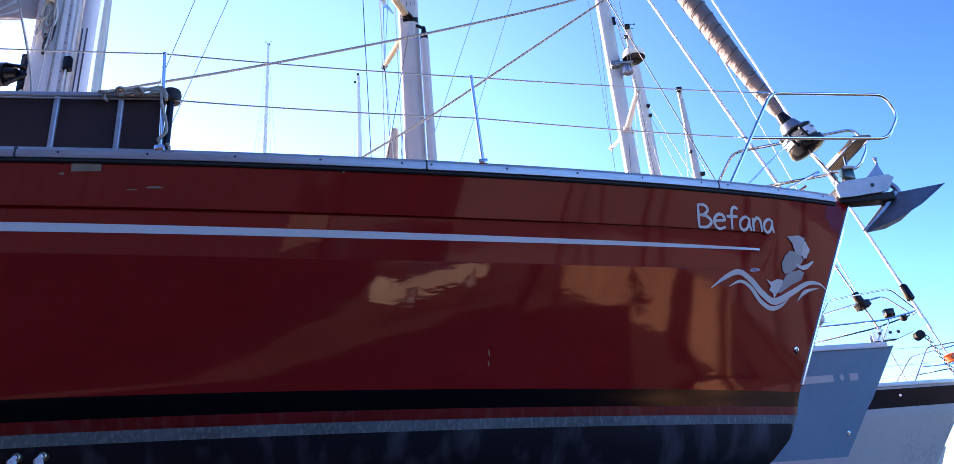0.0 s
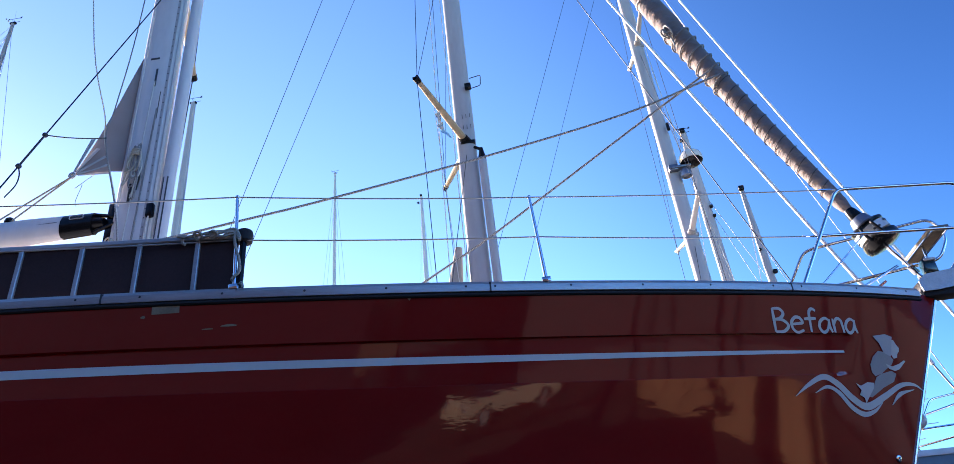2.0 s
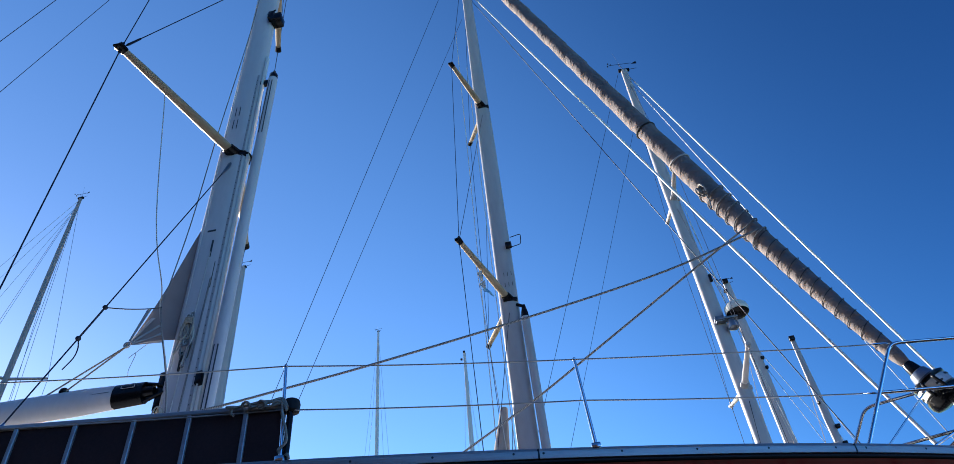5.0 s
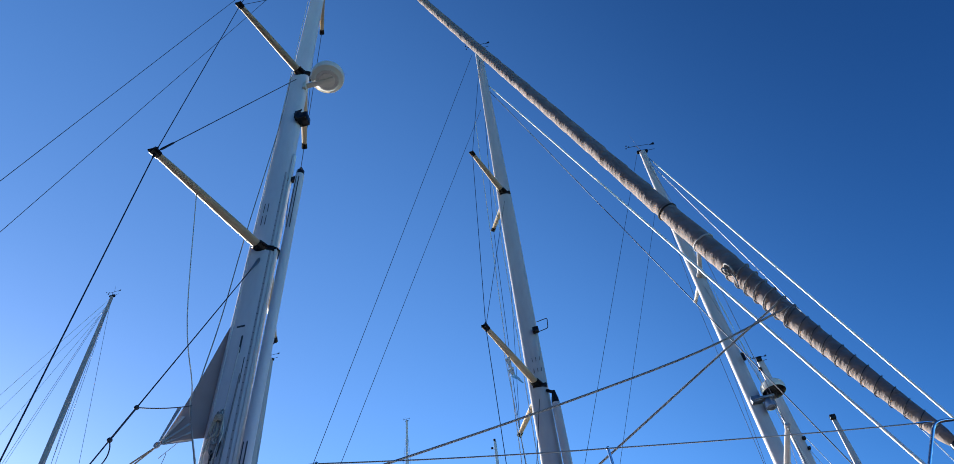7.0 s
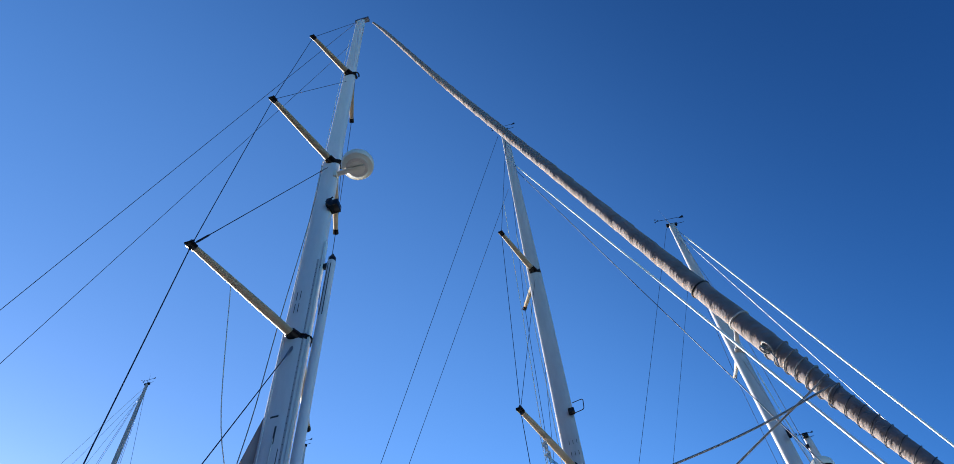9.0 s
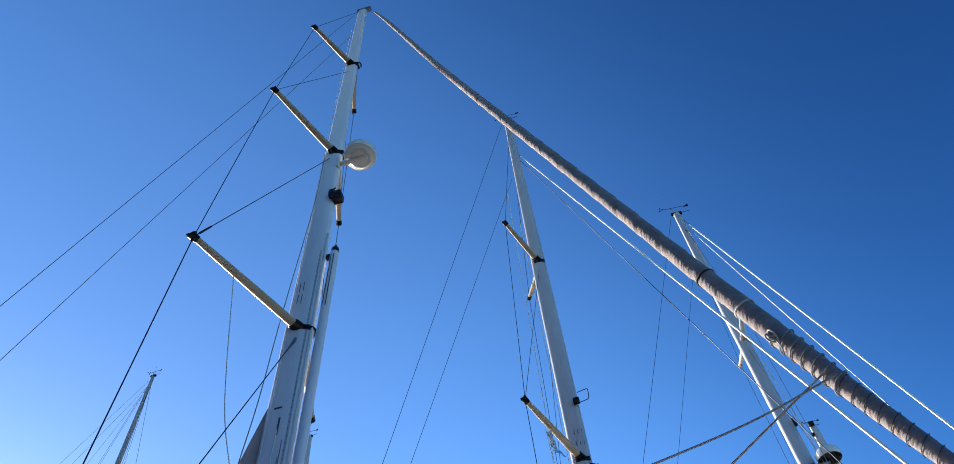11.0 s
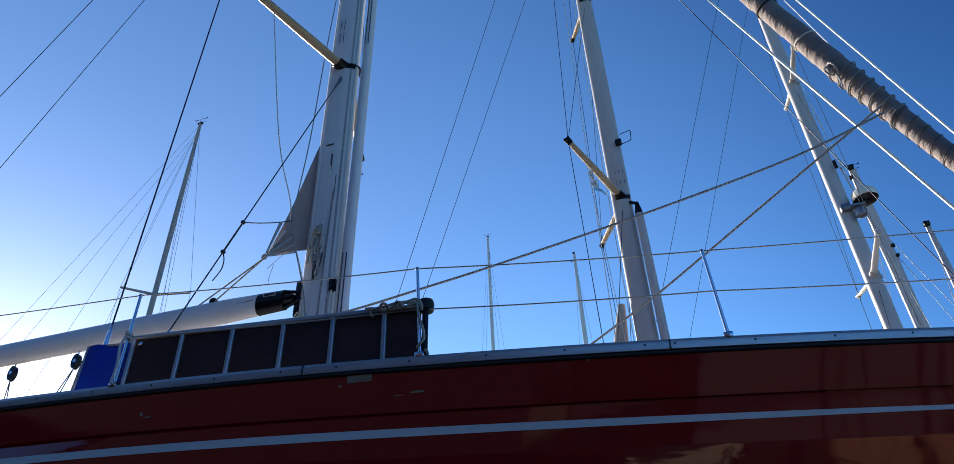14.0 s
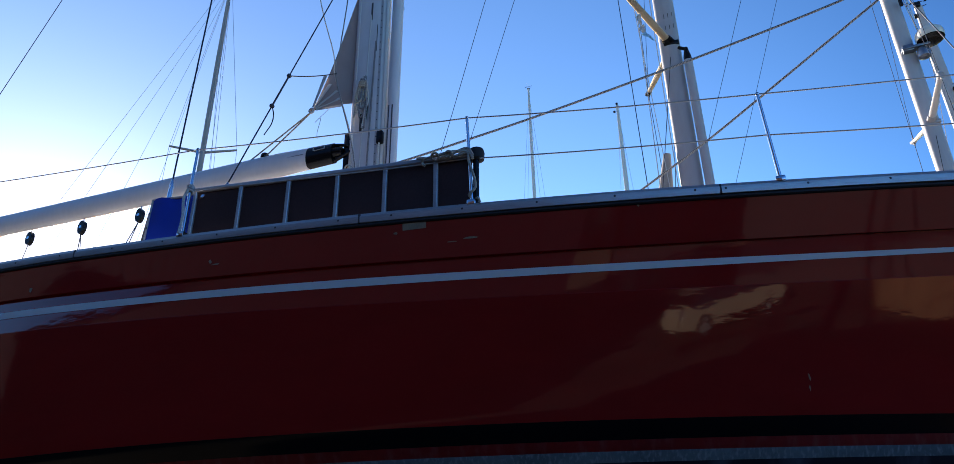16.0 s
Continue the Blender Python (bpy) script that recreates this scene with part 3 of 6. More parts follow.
# small fitting on the bow, scuffs and the pale patch below the rail
g = Geo()
c = RH.skin(0.775, 2.875)
n = (RH.skin(0.775, 2.875, 0.05) - c).normalized()
g.lathe(c, n, [(0, 0.024), (0.006, 0.026), (0.012, 0.018), (0.012, 0.012), (0.004, 0.010)], 14)
part("skin_fitting", g, STEEL, hull, "bright steel skin fitting")
film("scuff", [(5.45, 3.868), (5.29, 3.868), (5.29, 3.812), (5.45, 3.812)], CHAFE, 0.004, label="bare patch below the rail")
rnd = random.Random(4)
for s, z, a, b in ((5.0, 3.715, 0.07, 0.008), (5.12, 3.70, 0.05, 0.004), (5.5, 3.80, 0.015, 0.012), (6.9, 3.80, 0.015, 0.02), (6.85, 3.77, 0.04, 0.006), (8.6, 3.85, 0.02, 0.03), (3.95, 3.83, 0.01, 0.014), (3.15, 2.78, 0.006, 0.03), (3.16, 2.72, 0.005, 0.02)):
    o = []
    for i in range(9):
        t = 2 * math.pi * i / 9
        k = rnd.uniform(0.5, 1.1)
        o.append((s + a * math.cos(t) * k, z + b * math.sin(t) * k))
    film("scuff", o, CHAFE, 0.004)

# two rag plugs in skin fittings below the waterline
for x in (5.62, 5.50):
    g = Geo()
    c = RH.at(x, RH.width(x, 2.57) * 0.985, 2.275)
    g.lathe(c - RH.side * 0.03, RH.side, [(0, 0.02), (0.035, 0.024), (0.04, 0.018)], 10, slot=1)
    g.tube(arc([c + RH.side * 0.01, c + RH.side * 0.035 + Vector((0, 0, -0.02)), c + RH.side * 0.03 + Vector((0.01, 0, -0.08)), c + RH.side * 0.02 + Vector((-0.01, 0, -0.15))], 4), [0.012] * 4 + [0.022] * 3 + [0.026] * 3 + [0.02] * 3, 9)
    tagged(part("rag_plug", g, [RAG, BRASS]), "white cotton rag stuffed in a hull fitting", "rag", "rag plugs")


# ---- stanchions, lifelines, pulpit ----
def stanchion(s, lean, top=0.62, lean_in=0.03):
    z = RH.rail(s) + 0.05
    b = RH.width(s, RH.rail(s)) - 0.015
    foot = RH.at(s, b, z)
    head = RH.at(s + lean, b + lean_in, z + top)
    g = Geo()
    g.tube([foot, foot.lerp(head, 0.5), head], [0.0135, 0.012, 0.011], 10)
    ob = part("stanchion", g, STEEL, yacht, "stainless stanchion")
    q = Geo()
    q.box(foot + Vector((0, 0, 0.01)), (0.03, 0.03, 0.022), (RH.ax, RH.side, Vector((0, 0, 1))), bevel=0.008)
    part("stanchion_base", q, STEEL, ob)
    q = Geo()
    q.ball(head, 0.015, 8, 6)
    part("stanchion_cap", q, STEEL, ob)
    return foot, head


ST = [stanchion(7.20, 0.03, 0.78, -0.04), stanchion(4.985, 0.02, 0.67), stanchion(3.09, 0.03, 0.655), stanchion(10.2, 0.0, 0.93)]
for s in (7.16, 4.98, 3.06, 9.2, 11.2):
    z = RH.rail(s) + 0.05
    b = -(RH.width(s, RH.rail(s)) - 0.015)
    g = Geo()
    g.tube([RH.at(s, b, z), RH.at(s, b - 0.03, z + 0.62)], [0.0135, 0.011], 8)
    part("stanchion", g, STEEL, yacht, "stainless stanchion")


def zat(s, b, dz):
    return RH.at(s, b, RH.rail(max(s, 0)) + dz)


# bow pulpit: two bent loops of tube and struts, both sides alike
PT = 0.0135
for side in (1, -1):
    g = Geo()
    top = [zat(1.22, side * 0.69, 0.05), zat(0.65, side * 0.50, 0.875), zat(-0.42, side * 0.28, 0.855), zat(-0.49, side * 0.27, 0.66), zat(-0.34, side * 0.27, 0.44), zat(0.92, side * 0.54, 0.475)]
    g.tube(rounded(top, 0.09, 5), PT, 10)
    part("pulpit_tube", g, STEEL, yacht, "polished stainless pulpit tube")
    q = Geo()
    q.tube([zat(1.06, side * 0.62, 0.05), zat(0.55, side * 0.42, 0.46)], 0.006, 8)
    part("pulpit_strut", q, STEEL, yacht)
    q = Geo()
    q.tube([zat(0.72, side * 0.34, 0.05), zat(0.24, side * 0.13, 0.27)], 0.011, 8)
    part("pulpit_strut", q, STEEL, yacht)
# boarding step hung in the pulpit's nose
g = Geo()
g.box(zat(-0.11, 0.0, 0.462), (0.075, 0.30, 0.013), (RH.ax, RH.side, Vector((0, 0, 1))), bevel=0.006)
step = part("bow_seat", g, TEAK, yacht, "weathered teak seat board across the pulpit")
for k in (-0.06, 0.06):
    q = Geo()
    q.tube([zat(-0.11 + k, -0.28, 0.444), zat(-0.11 + k, 0.28, 0.444)], 0.009, 8)
    part("seat_tube", q, STEEL, step)
q = Geo()
q.tube([zat(-0.06, 0.02, 0.10), zat(-0.08, 0.02, 0.45)], 0.012, 8)
part("seat_post", q, STEEL, step)

pul_top = zat(0.65, 0.50, 0.875)
pul_mid = zat(0.92, 0.54, 0.475)
aft_top = RH.at(13.2, 1.6, RH.rail(9) + 1.2)
heads = [pul_top, ST[2][1], ST[1][1], ST[0][1], ST[3][1], aft_top]
mids = [pul_mid] + [ST[i][0].lerp(ST[i][1], 0.52) for i in (2, 1, 0)]
for name, row in (("upper_lifeline", heads), ("lower_lifeline", mids)):
    g = Geo()
    pts = []
    for a, b in zip(row, row[1:]):
        pts += sag(a, b, 0.012, 8)[:-1]
    g.tube(pts + [row[-1]], 0.0048, 6)
    part(name, g, LIFEWIRE, yacht, "steel wire lifeline")
for row in (heads, mids):
    g = Geo()
    d = (row[1] - row[0]).normalized()
    g.tube([row[0] + d * 0.02, row[0] + d * 0.05, row[0] + d * 0.14, row[0] + d * 0.17], [0.005, 0.009, 0.008, 0.005], 8)
    part("lifeline_screw", g, STEEL, yacht)
# the lifelines of the port side
for dz in (0.67, 0.36):
    g = Geo()
    g.tube([RH.at(s, -(RH.width(s, RH.rail(s)) + 0.01), RH.rail(s) + dz) for s in (0.95, 3.06, 4.98, 7.16, 9.2, 11.2)], 0.004, 6)
    part("port_lifeline", g, LIFEWIRE, yacht, "steel wire lifeline")

# ---- the red yacht's rig ----
def mast_tube(x, y, z0, z1, fore, wide, turn=2.8, taper=None, n=18):
    """A mast's oval section, its long side fore and aft, narrowing above taper."""
    c, s = math.cos(radians(turn)), math.sin(radians(turn))
    g = Geo()
    rings = []
    tops = [(z0, 1.0), (z1 if not taper else taper, 1.0)] + ([(z1, 0.62)] if taper else [])
    for z, k in tops:
        ring = []
        for i in range(n):
            a = 2 * math.pi * i / n
            u, v = math.cos(a), math.sin(a)
            u, v = math.copysign(abs(u) ** 0.75, u) * fore / 2 * k, math.copysign(abs(v) ** 0.75, v) * wide / 2 * k
            ring.append(Vector((x + u * c - v * s, y + u * s + v * c, z)))
        rings.append(ring)
    return g.rings(rings)


def wire(name, parent, a, b, r, material=DARKWIRE, drop=0.0, n=None, label=""):
    g = Geo()
    g.tube(sag(a, b, drop, n or (8 if drop else 1)), r, 6)
    return part(name, g, material, parent, label)


MF = Vector((math.cos(radians(2.8)), math.sin(radians(2.8)), 0))  # towards the bow
SIDE = RH.side


def spreader(parent, root, tip, r0=0.068, r1=0.045, material=CREAM, flat=0.62):
    root, tip = Vector(root), Vector(tip)
    g = Geo()
    g.tube([root, root.lerp(tip, 0.3), root.lerp(tip, 0.8), tip], [r0, r0, r0 * 0.8, r1], 12, flat=flat, up=(1, 0, 0))
    ob = part("spreader", g, material, parent, "cream aerofoil spreader" if material is CREAM else "white aerofoil spreader")
    q = Geo()
    d = (root - tip).normalized()
    q.tube([root - d * 0.11, root + d * 0.05], [r0 * 1.25, r0 * 1.5], 10, flat=0.7, up=(1, 0, 0))
    q.box(root - Vector((0, 0, 0.03)) + d * 0.02 + MF * 0.03, (0.13, 0.035, 0.04), (MF, SIDE, Vector((0, 0, 1))), bevel=0.012)
    part("spreader_bracket", q, PLASTIC if material is CREAM else MASTG, ob, "dark spreader root bracket" if material is CREAM else "grey spreader root bracket")
    q = Geo()
    q.tube([tip + d * 0.06, tip - d * 0.05], [r1 * 1.2, r1 * 1.35], 10, flat=0.8, up=(1, 0, 0))
    q.tube([tip - Vector((0, 0, 0.09)), tip + Vector((0, 0, 0.10))], 0.018, 8)
    q.tube([tip - d * 0.05 + MF * 0.05, tip - d * 0.05 - MF * 0.05], 0.018, 6)
    part("spreader_tip", q, PLASTIC if material is CREAM else MASTG, ob)
    return ob


MX, MY = -3.90, 5.62
MT = 23.0
mast = part("mast", mast_tube(MX, MY, 3.9, MT, 0.40, 0.21, taper=9.5), MASTW, yacht, "white painted aluminium mast")


def mpt(f, b, z):
    return Vector((MX, MY, 0)) + MF * f + SIDE * b + Vector((0, 0, z))


# sail track with its row of holes, and the luff groove beside it
g = Geo()
g.box(mpt(0.150, 0.083, 7.8), (0.014, 0.006, 3.4), (MF, SIDE, Vector((0, 0, 1))))
track = part("mast_track", g, MASTG, mast, "aluminium track with a row of holes")
g = Geo()
for i in range(64):
    g.lathe(mpt(0.150, 0.0885, 4.45 + i * 0.105), SIDE, [(0, 0.007), (0.003, 0.007)], 6)
part("track_holes", g, INK, track)["kind"] = "stuff"
# the groove's sunlit gleam is put in as bright white paint
g = Geo()
g.box(mpt(0.212, 0.035, 8.0), (0.016, 0.03, 3.7), (MF, SIDE, Vector((0, 0, 1))), bevel=0.004)
part("mast_groove", g, BRIGHT, mast, "luff groove, its sunlit gleam painted white")
# exit slots, print and maker's bars
for f, z, a in ((0.03, 7.76, 0.13), (0.10, 7.36, 0.19)):
    g = Geo()
    g.box(mpt(f, 0.1055 - 0.6 * max(0, f - 0.06) ** 1.2, z), (0.011, 0.004, a), (MF, SIDE, Vector((0, 0, 1))), bevel=0.002)
    part("exit_slot", g, INK, mast, "dark halyard exit slot")
for k in range(2):
    for j in range(2):
        g = Geo()
        g.box(mpt(-0.06 + 0.055 * j + 0.07 * (k > 0) * 0, 0.108, 10.35 - 0.28 * k), (0.0035, 0.003, 0.1), (MF, SIDE, Vector((0, 0, 1))))
        part("print_bar", g, INK, mast)
g = Geo()
g.box(mpt(-0.015, 0.106, 8.05), (0.05, 0.003, 0.012), (MF, SIDE, Vector((0, 0, 1))))
part("print_bar", g, INK, mast)

# spinnaker pole stowed up the front of the mast
g = Geo()
P0, P1 = mpt(0.285, 0.02, 4.15), mpt(0.350, 0.02, 11.12)
g.tube([P0, P1], 0.064, 16)
pole = tagged(part("spinnaker_pole", g, MASTW), "white spinnaker pole stowed upright against the mast", "spinnaker pole")
for a, b in ((0.0, 2.25), (5.6, 6.9)):
    for k in (-0.022, 0.022):
        q = Geo()
        q.tube([P0.lerp(P1, (a + 0.1) / 7) + SIDE * 0.058 + MF * k, P0.lerp(P1, b / 7) + SIDE * 0.058 + MF * k * 0.9], 0.008, 6)
        part("pole_stripe", q, INK, pole, "dark slot in the pole")
q = Geo()
q.lathe(P1, (0, 0, 1), [(0, 0.062), (0.1, 0.06), (0.14, 0.035), (0.2, 0.02)], 12)
part("pole_end", q, PLASTIC, pole, "black pole end fitting")
q = Geo()
q.box(mpt(0.25, 0.02, 11.05), (0.09, 0.03, 0.05), (MF, SIDE, Vector((0, 0, 1))), bevel=0.01)
part("pole_car", q, PLASTIC, pole)

# three pairs of swept spreaders and the rod rigging
tips = [Vector((-4.465, 3.835, 9.612)), Vector((-4.39, 4.12, 14.645)), Vector((-4.33, 4.50, 19.00))]
roots = [Vector((-3.87, 5.54, 9.47)), Vector((-3.86, 5.55, 14.42)), Vector((-3.88, 5.56, 18.86))]
port_tips = [Vector((-4.58, 7.36, 9.66)), Vector((-4.50, 7.12, 14.62)), Vector((-4.33, 6.72, 18.97))]
ptips = []
for r, t, pt in zip(roots, tips, port_tips):
    spreader(mast, r, t)
    ptips.append(pt)
    spreader(mast, r - SIDE * 2 * (r - Vector((MX, MY, r.z))).dot(SIDE), pt)
    # dark collar that joins the two roots round the mast's front
    g = Geo()
    g.tube(arc([r + MF * 0.10 - SIDE * -0.02, mpt(0.215, 0.06, r.z - 0.03), mpt(0.235, 0, r.z - 0.03), mpt(0.215, -0.06, r.z - 0.03)], 4), 0.018, 6)
    part("spreader_collar", g, PLASTIC, mast, "dark collar round the mast")
cap_foot = Vector((-4.58, 3.77, 4.10))
low_foot = Vector((-4.185, 3.74, 4.10))
wire("cap_shroud", mast, tips[0], cap_foot, 0.0075, label="dark rod shroud")
for a, b in ((tips[0], cap_foot), (mpt(0.02, 0.10, 9.22), low_foot)):
    g = Geo()
    d = (a - b).normalized()
    g.tube([b, b + d * 0.1, b + d * 0.14, b + d * 0.62, b + d * 0.68], [0.012, 0.012, 0.02, 0.018, 0.008], 10)
    part("rigging_screw", g, STEEL, mast, "stainless rigging screw")
wire("cap_shroud", mast, tips[0], tips[1], 0.0065)
wire("cap_shroud", mast, tips[1], tips[2], 0.0065)
wire("cap_shroud", mast, tips[2], mpt(-0.05, 0.06, MT - 0.15), 0.006)
wire("diagonal", mast, tips[0], mpt(-0.02, 0.09, 14.2), 0.0065)
wire("diagonal", mast, tips[1], mpt(-0.02, 0.08, 18.4), 0.005)
g = Geo()
d = (mpt(-0.02, 0.09, 14.2) - tips[0]).normalized()
g.tube([tips[0] + d * 0.1, tips[0] + d * 0.16, tips[0] + d * 0.42, tips[0] + d * 0.48], [0.007, 0.016, 0.014, 0.007], 8)
part("rigging_screw", g, PLASTIC, mast)
pcap = cap_foot - SIDE * 2 * (cap_foot - Vector((MX, MY, 0))).dot(SIDE)
wire("cap_shroud", mast, ptips[0], pcap, 0.0075)
for a, b in ((ptips[0], ptips[1]), (ptips[1], ptips[2]), (ptips[2], mpt(-0.05, -0.06, MT - 0.15))):
    wire("cap_shroud", mast, a, b, 0.006)
wire("diagonal", mast, ptips[0], mpt(-0.02, -0.09, 14.2), 0.006)
wire("diagonal", mast, ptips[1], mpt(-0.02, -0.08, 18.4), 0.005)

TIE = Vector((-4.142, 5.30, 6.735))  # where the slack halyards are caught by the cord
# lower shroud with a dark line seized to it
l0 = mpt(0.02, 0.10, 9.22)
g = Geo()
g.tube([l0, low_foot], 0.007, 6)
part("lower_shroud", g, DARKWIRE, mast, "dark lower shroud")
g = Geo()
d = (low_foot - l0).normalized()
g.tube([l0 - d * 0.06, l0, l0 + d * 0.1, l0 + d * 0.3], [0.02, 0.028, 0.02, 0.01], 8)
part("shroud_fork", g, GALV, mast)
k1 = l0.lerp(low_foot, 0.600)
k2 = l0.lerp(low_foot, 0.686)
dark_line = thing("dark_line", k2, "dark cord seized to a shroud and tied to the sail", "cord")
g = Geo()
g.tube(sag(k1, TIE + Vector((0.02, -0.02, 0.05)), 0.02, 6), 0.006, 6)
part("cord", g, ROPE_DARK, dark_line)
for k in (k1, k2):
    g = Geo()
    g.ball(k, 0.024, 8, 6)
    part("knot", g, ROPE_DARK, dark_line)
g = Geo()
g.tube(arc([k2, k2 + Vector((0.03, 0, -0.10)), k2 + Vector((0.02, 0, -0.2)), k2 + Vector((-0.05, 0, -0.30))], 5), 0.0055, 6)
part("cord_tail", g, ROPE_DARK, dark_line)
g = Geo()
g.tube([k1, k2], 0.010, 6)
part("seizing", g, ROPE_DARK, dark_line)

# backstays
wire("backstay", mast, mpt(-0.15, 0, MT), Vector((-10.8, 3.96, 4.2)), 0.006)
wire("running_backstay", mast, mpt(-0.15, 0.05, 21.0), Vector((-9.4, 4.15, 4.2)), 0.005)

# halyards down the mast's side
wire("halyard", mast, mpt(-0.20, 0.04, 21.5), mpt(-0.10, 0.13, 4.3), 0.006, ROPE_WHITE)
g = Geo()
g.tube(arc([(-4.274, 4.5, 9.57), (-4.105, 4.8, 7.617), (-4.085, 5.15, 6.95), TIE, mpt(-0.05, 0.13, 5.7), mpt(-0.06, 0.13, 4.4)], 5), 0.006, 6)
part("flag_halyard", g, ROPE_WHITE, mast, "white flag halyard")
g = Geo()
g.tube(arc([mpt(-0.12, 0.11, 14.3), (-4.02, 5.5, 12.55), (-4.072, 5.4, 9.753), (-4.10, 5.37, 8.155), (-4.135, 5.33, 7.2), TIE + Vector((0.015, -0.01, 0)), mpt(-0.045, 0.14, 5.65), mpt(-0.05, 0.13, 4.4)], 6), 0.0065, 6)
part("halyard", g, ROPE_FLECK, mast, "slack flecked halyard")
wire("halyard", mast, mpt(0.10, 0.105, 7.3), mpt(0.06, 0.13, 4.4), 0.009, ROPE_FLECK)
wire("halyard", mast, mpt(0.03, 0.115, 7.7), mpt(-0.03, 0.13, 4.4), 0.006, ROPE_WHITE)
# black turning block and its rope low on the mast's front
g = Geo()
g.box(mpt(0.20, 0.085, 6.0), (0.035, 0.03, 0.075), (MF, SIDE, Vector((0, 0, 1))), bevel=0.014)
part("turning_block", g, PLASTIC, mast, "black turning block")
wire("halyard", mast, mpt(0.20, 0.10, 5.94), mpt(0.15, 0.13, 4.4), 0.008, ROPE_WHITE)
for f, z0, z1 in ((0.035, 6.55, 6.25), (-0.02, 6.32, 6.10), (-0.09, 5.35, 4.95)):
    g = Geo()
    g.tube([mpt(f, 0.125, z0), mpt(f + 0.01, 0.13, (z0 + z1) / 2), mpt(f, 0.125, z1)], [0.014, 0.02, 0.012], 8)
    part("shock_cord", g, RUBBER, mast, "dark elastic strop")

# coil of rope hung on the mast
coil = thing("rope_coil", mpt(-0.06, 0.14, 6.3), "coil of off-white rope hung on the mast", "rope coil")
rnd = random.Random(7)
for k in range(11):
    w, hgt = rnd.uniform(0.018, 0.055), rnd.uniform(0.13, 0.33)
    c = mpt(0.0 + rnd.uniform(-0.035, 0.035), 0.135 + 0.012 * (k % 3), 6.80 + rnd.uniform(-0.10, 0.06))
    g = Geo()
    loop = []
    for i in range(25):
        a = 2 * math.pi * i / 24
        loop.append(c + MF * (w * math.sin(a + 0.25 * math.sin(2 * a + k)) * (1.0 - 0.45 * math.cos(a)) + 0.05 * (1 - math.cos(a)) * math.sin(k * 2.3) * 0.5) + Vector((0, 0, -hgt + hgt * math.cos(a))) + SIDE * 0.01 * math.sin(2 * a + k))
    g.tube(loop, 0.0085, 6)
    part("rope_turn", g, (ROPE_WHITE, ROPE_FLECK, ROPE_TAN)[k % 3], coil)
g = Geo()
for k in range(4):
    c = mpt(-0.01, 0.15, 6.66 + 0.02 * k)
    g.tube([c + MF * 0.038 * math.cos(a) + SIDE * 0.035 * math.sin(a) for a in np.linspace(0, 2 * math.pi, 13)], 0.009, 6)
part("rope_wrap", g, ROPE_TAN, coil)
for f, z, hh, mt in ((-0.10, 5.62, 0.16, ROPE_TAN), (0.0, 5.28, 0.20, ROPE_WHITE), (-0.08, 4.86, 0.15, ROPE_GREY)):
    hank = thing("rope_hank", mpt(f, 0.14, z), "short hank of rope made up on a mast cleat", "rope hank", "mast ropes")
    for k in range(5):
        c = mpt(f + rnd.uniform(-0.012, 0.012), 0.145 + 0.01 * k, z)
        w, q = rnd.uniform(0.02, 0.045), hh * rnd.uniform(0.7, 1.0)
        g = Geo()
        g.tube([c + MF * w * math.sin(a) * (1 + 0.3 * math.cos(a)) + Vector((0, 0, q * (math.cos(a) - 0.6))) for a in np.linspace(0, 2 * math.pi, 17)], 0.008, 6)
        part("rope_turn", g, mt, hank)
# cleats, winch and organiser low on the mast
for f, z in ((-0.10, 4.75), (0.0, 4.62), (-0.02, 5.15)):
    g = Geo()
    g.tube([mpt(f, 0.13, z - 0.09), mpt(f, 0.14, z - 0.03), mpt(f, 0.14, z + 0.03), mpt(f, 0.13, z + 0.09)], [0.008, 0.014, 0.014, 0.008], 8)
    g.tube([mpt(f, 0.09, z), mpt(f, 0.14, z)], 0.014, 8)
    part("cleat", g, PLASTIC, mast, "black mast cleat")
g = Geo()
g.lathe(mpt(0.02, 0.09, 4.95), SIDE, [(0, 0.055), (0.03, 0.05), (0.07, 0.038), (0.10, 0.045), (0.12, 0.04)], 14)
part("mast_winch", g, STEEL, mast, "small steel mast winch")

# radar dome on its bracket, deck light, masthead gear
rc = mpt(0.555, 0.03, 14.13)
g = Geo()
g.lathe(rc - Vector((0, 0, 0.13)), (0, 0, 1), [(-0.02, 0.06), (-0.015, 0.21), (0.0, 0.225), (0.012, 0.245), (0.03, 0.285), (0.06, 0.300), (0.13, 0.303), (0.18, 0.29), (0.24, 0.22), (0.265, 0.10)], 28)
radar = part("radar_dome", g, DOME, mast, "white radar dome on a bracket")
g = Geo()
g.box(rc + Vector((0, 0, -0.17)) - MF * 0.18, (0.32, 0.045, 0.018), (MF, SIDE, Vector((0, 0, 1))), bevel=0.005)
g.box(rc + Vector((0, 0, -0.22)) - MF * 0.40, (0.03, 0.07, 0.1), (MF, SIDE, Vector((0, 0, 1))), bevel=0.008)
g.lathe(rc - Vector((0, 0, 0.16)), (0, 0, 1), [(0, 0.14), (0.03, 0.15)], 16)
part("radar_bracket", g, DOME, radar)
g = Geo()
g.lathe(rc - Vector((0, 0, 0.153)), (0, 0, 1), [(0, 0.19), (0.006, 0.2)], 24)
part("base_plate", g, SATIN, radar, "brushed metal base plate")
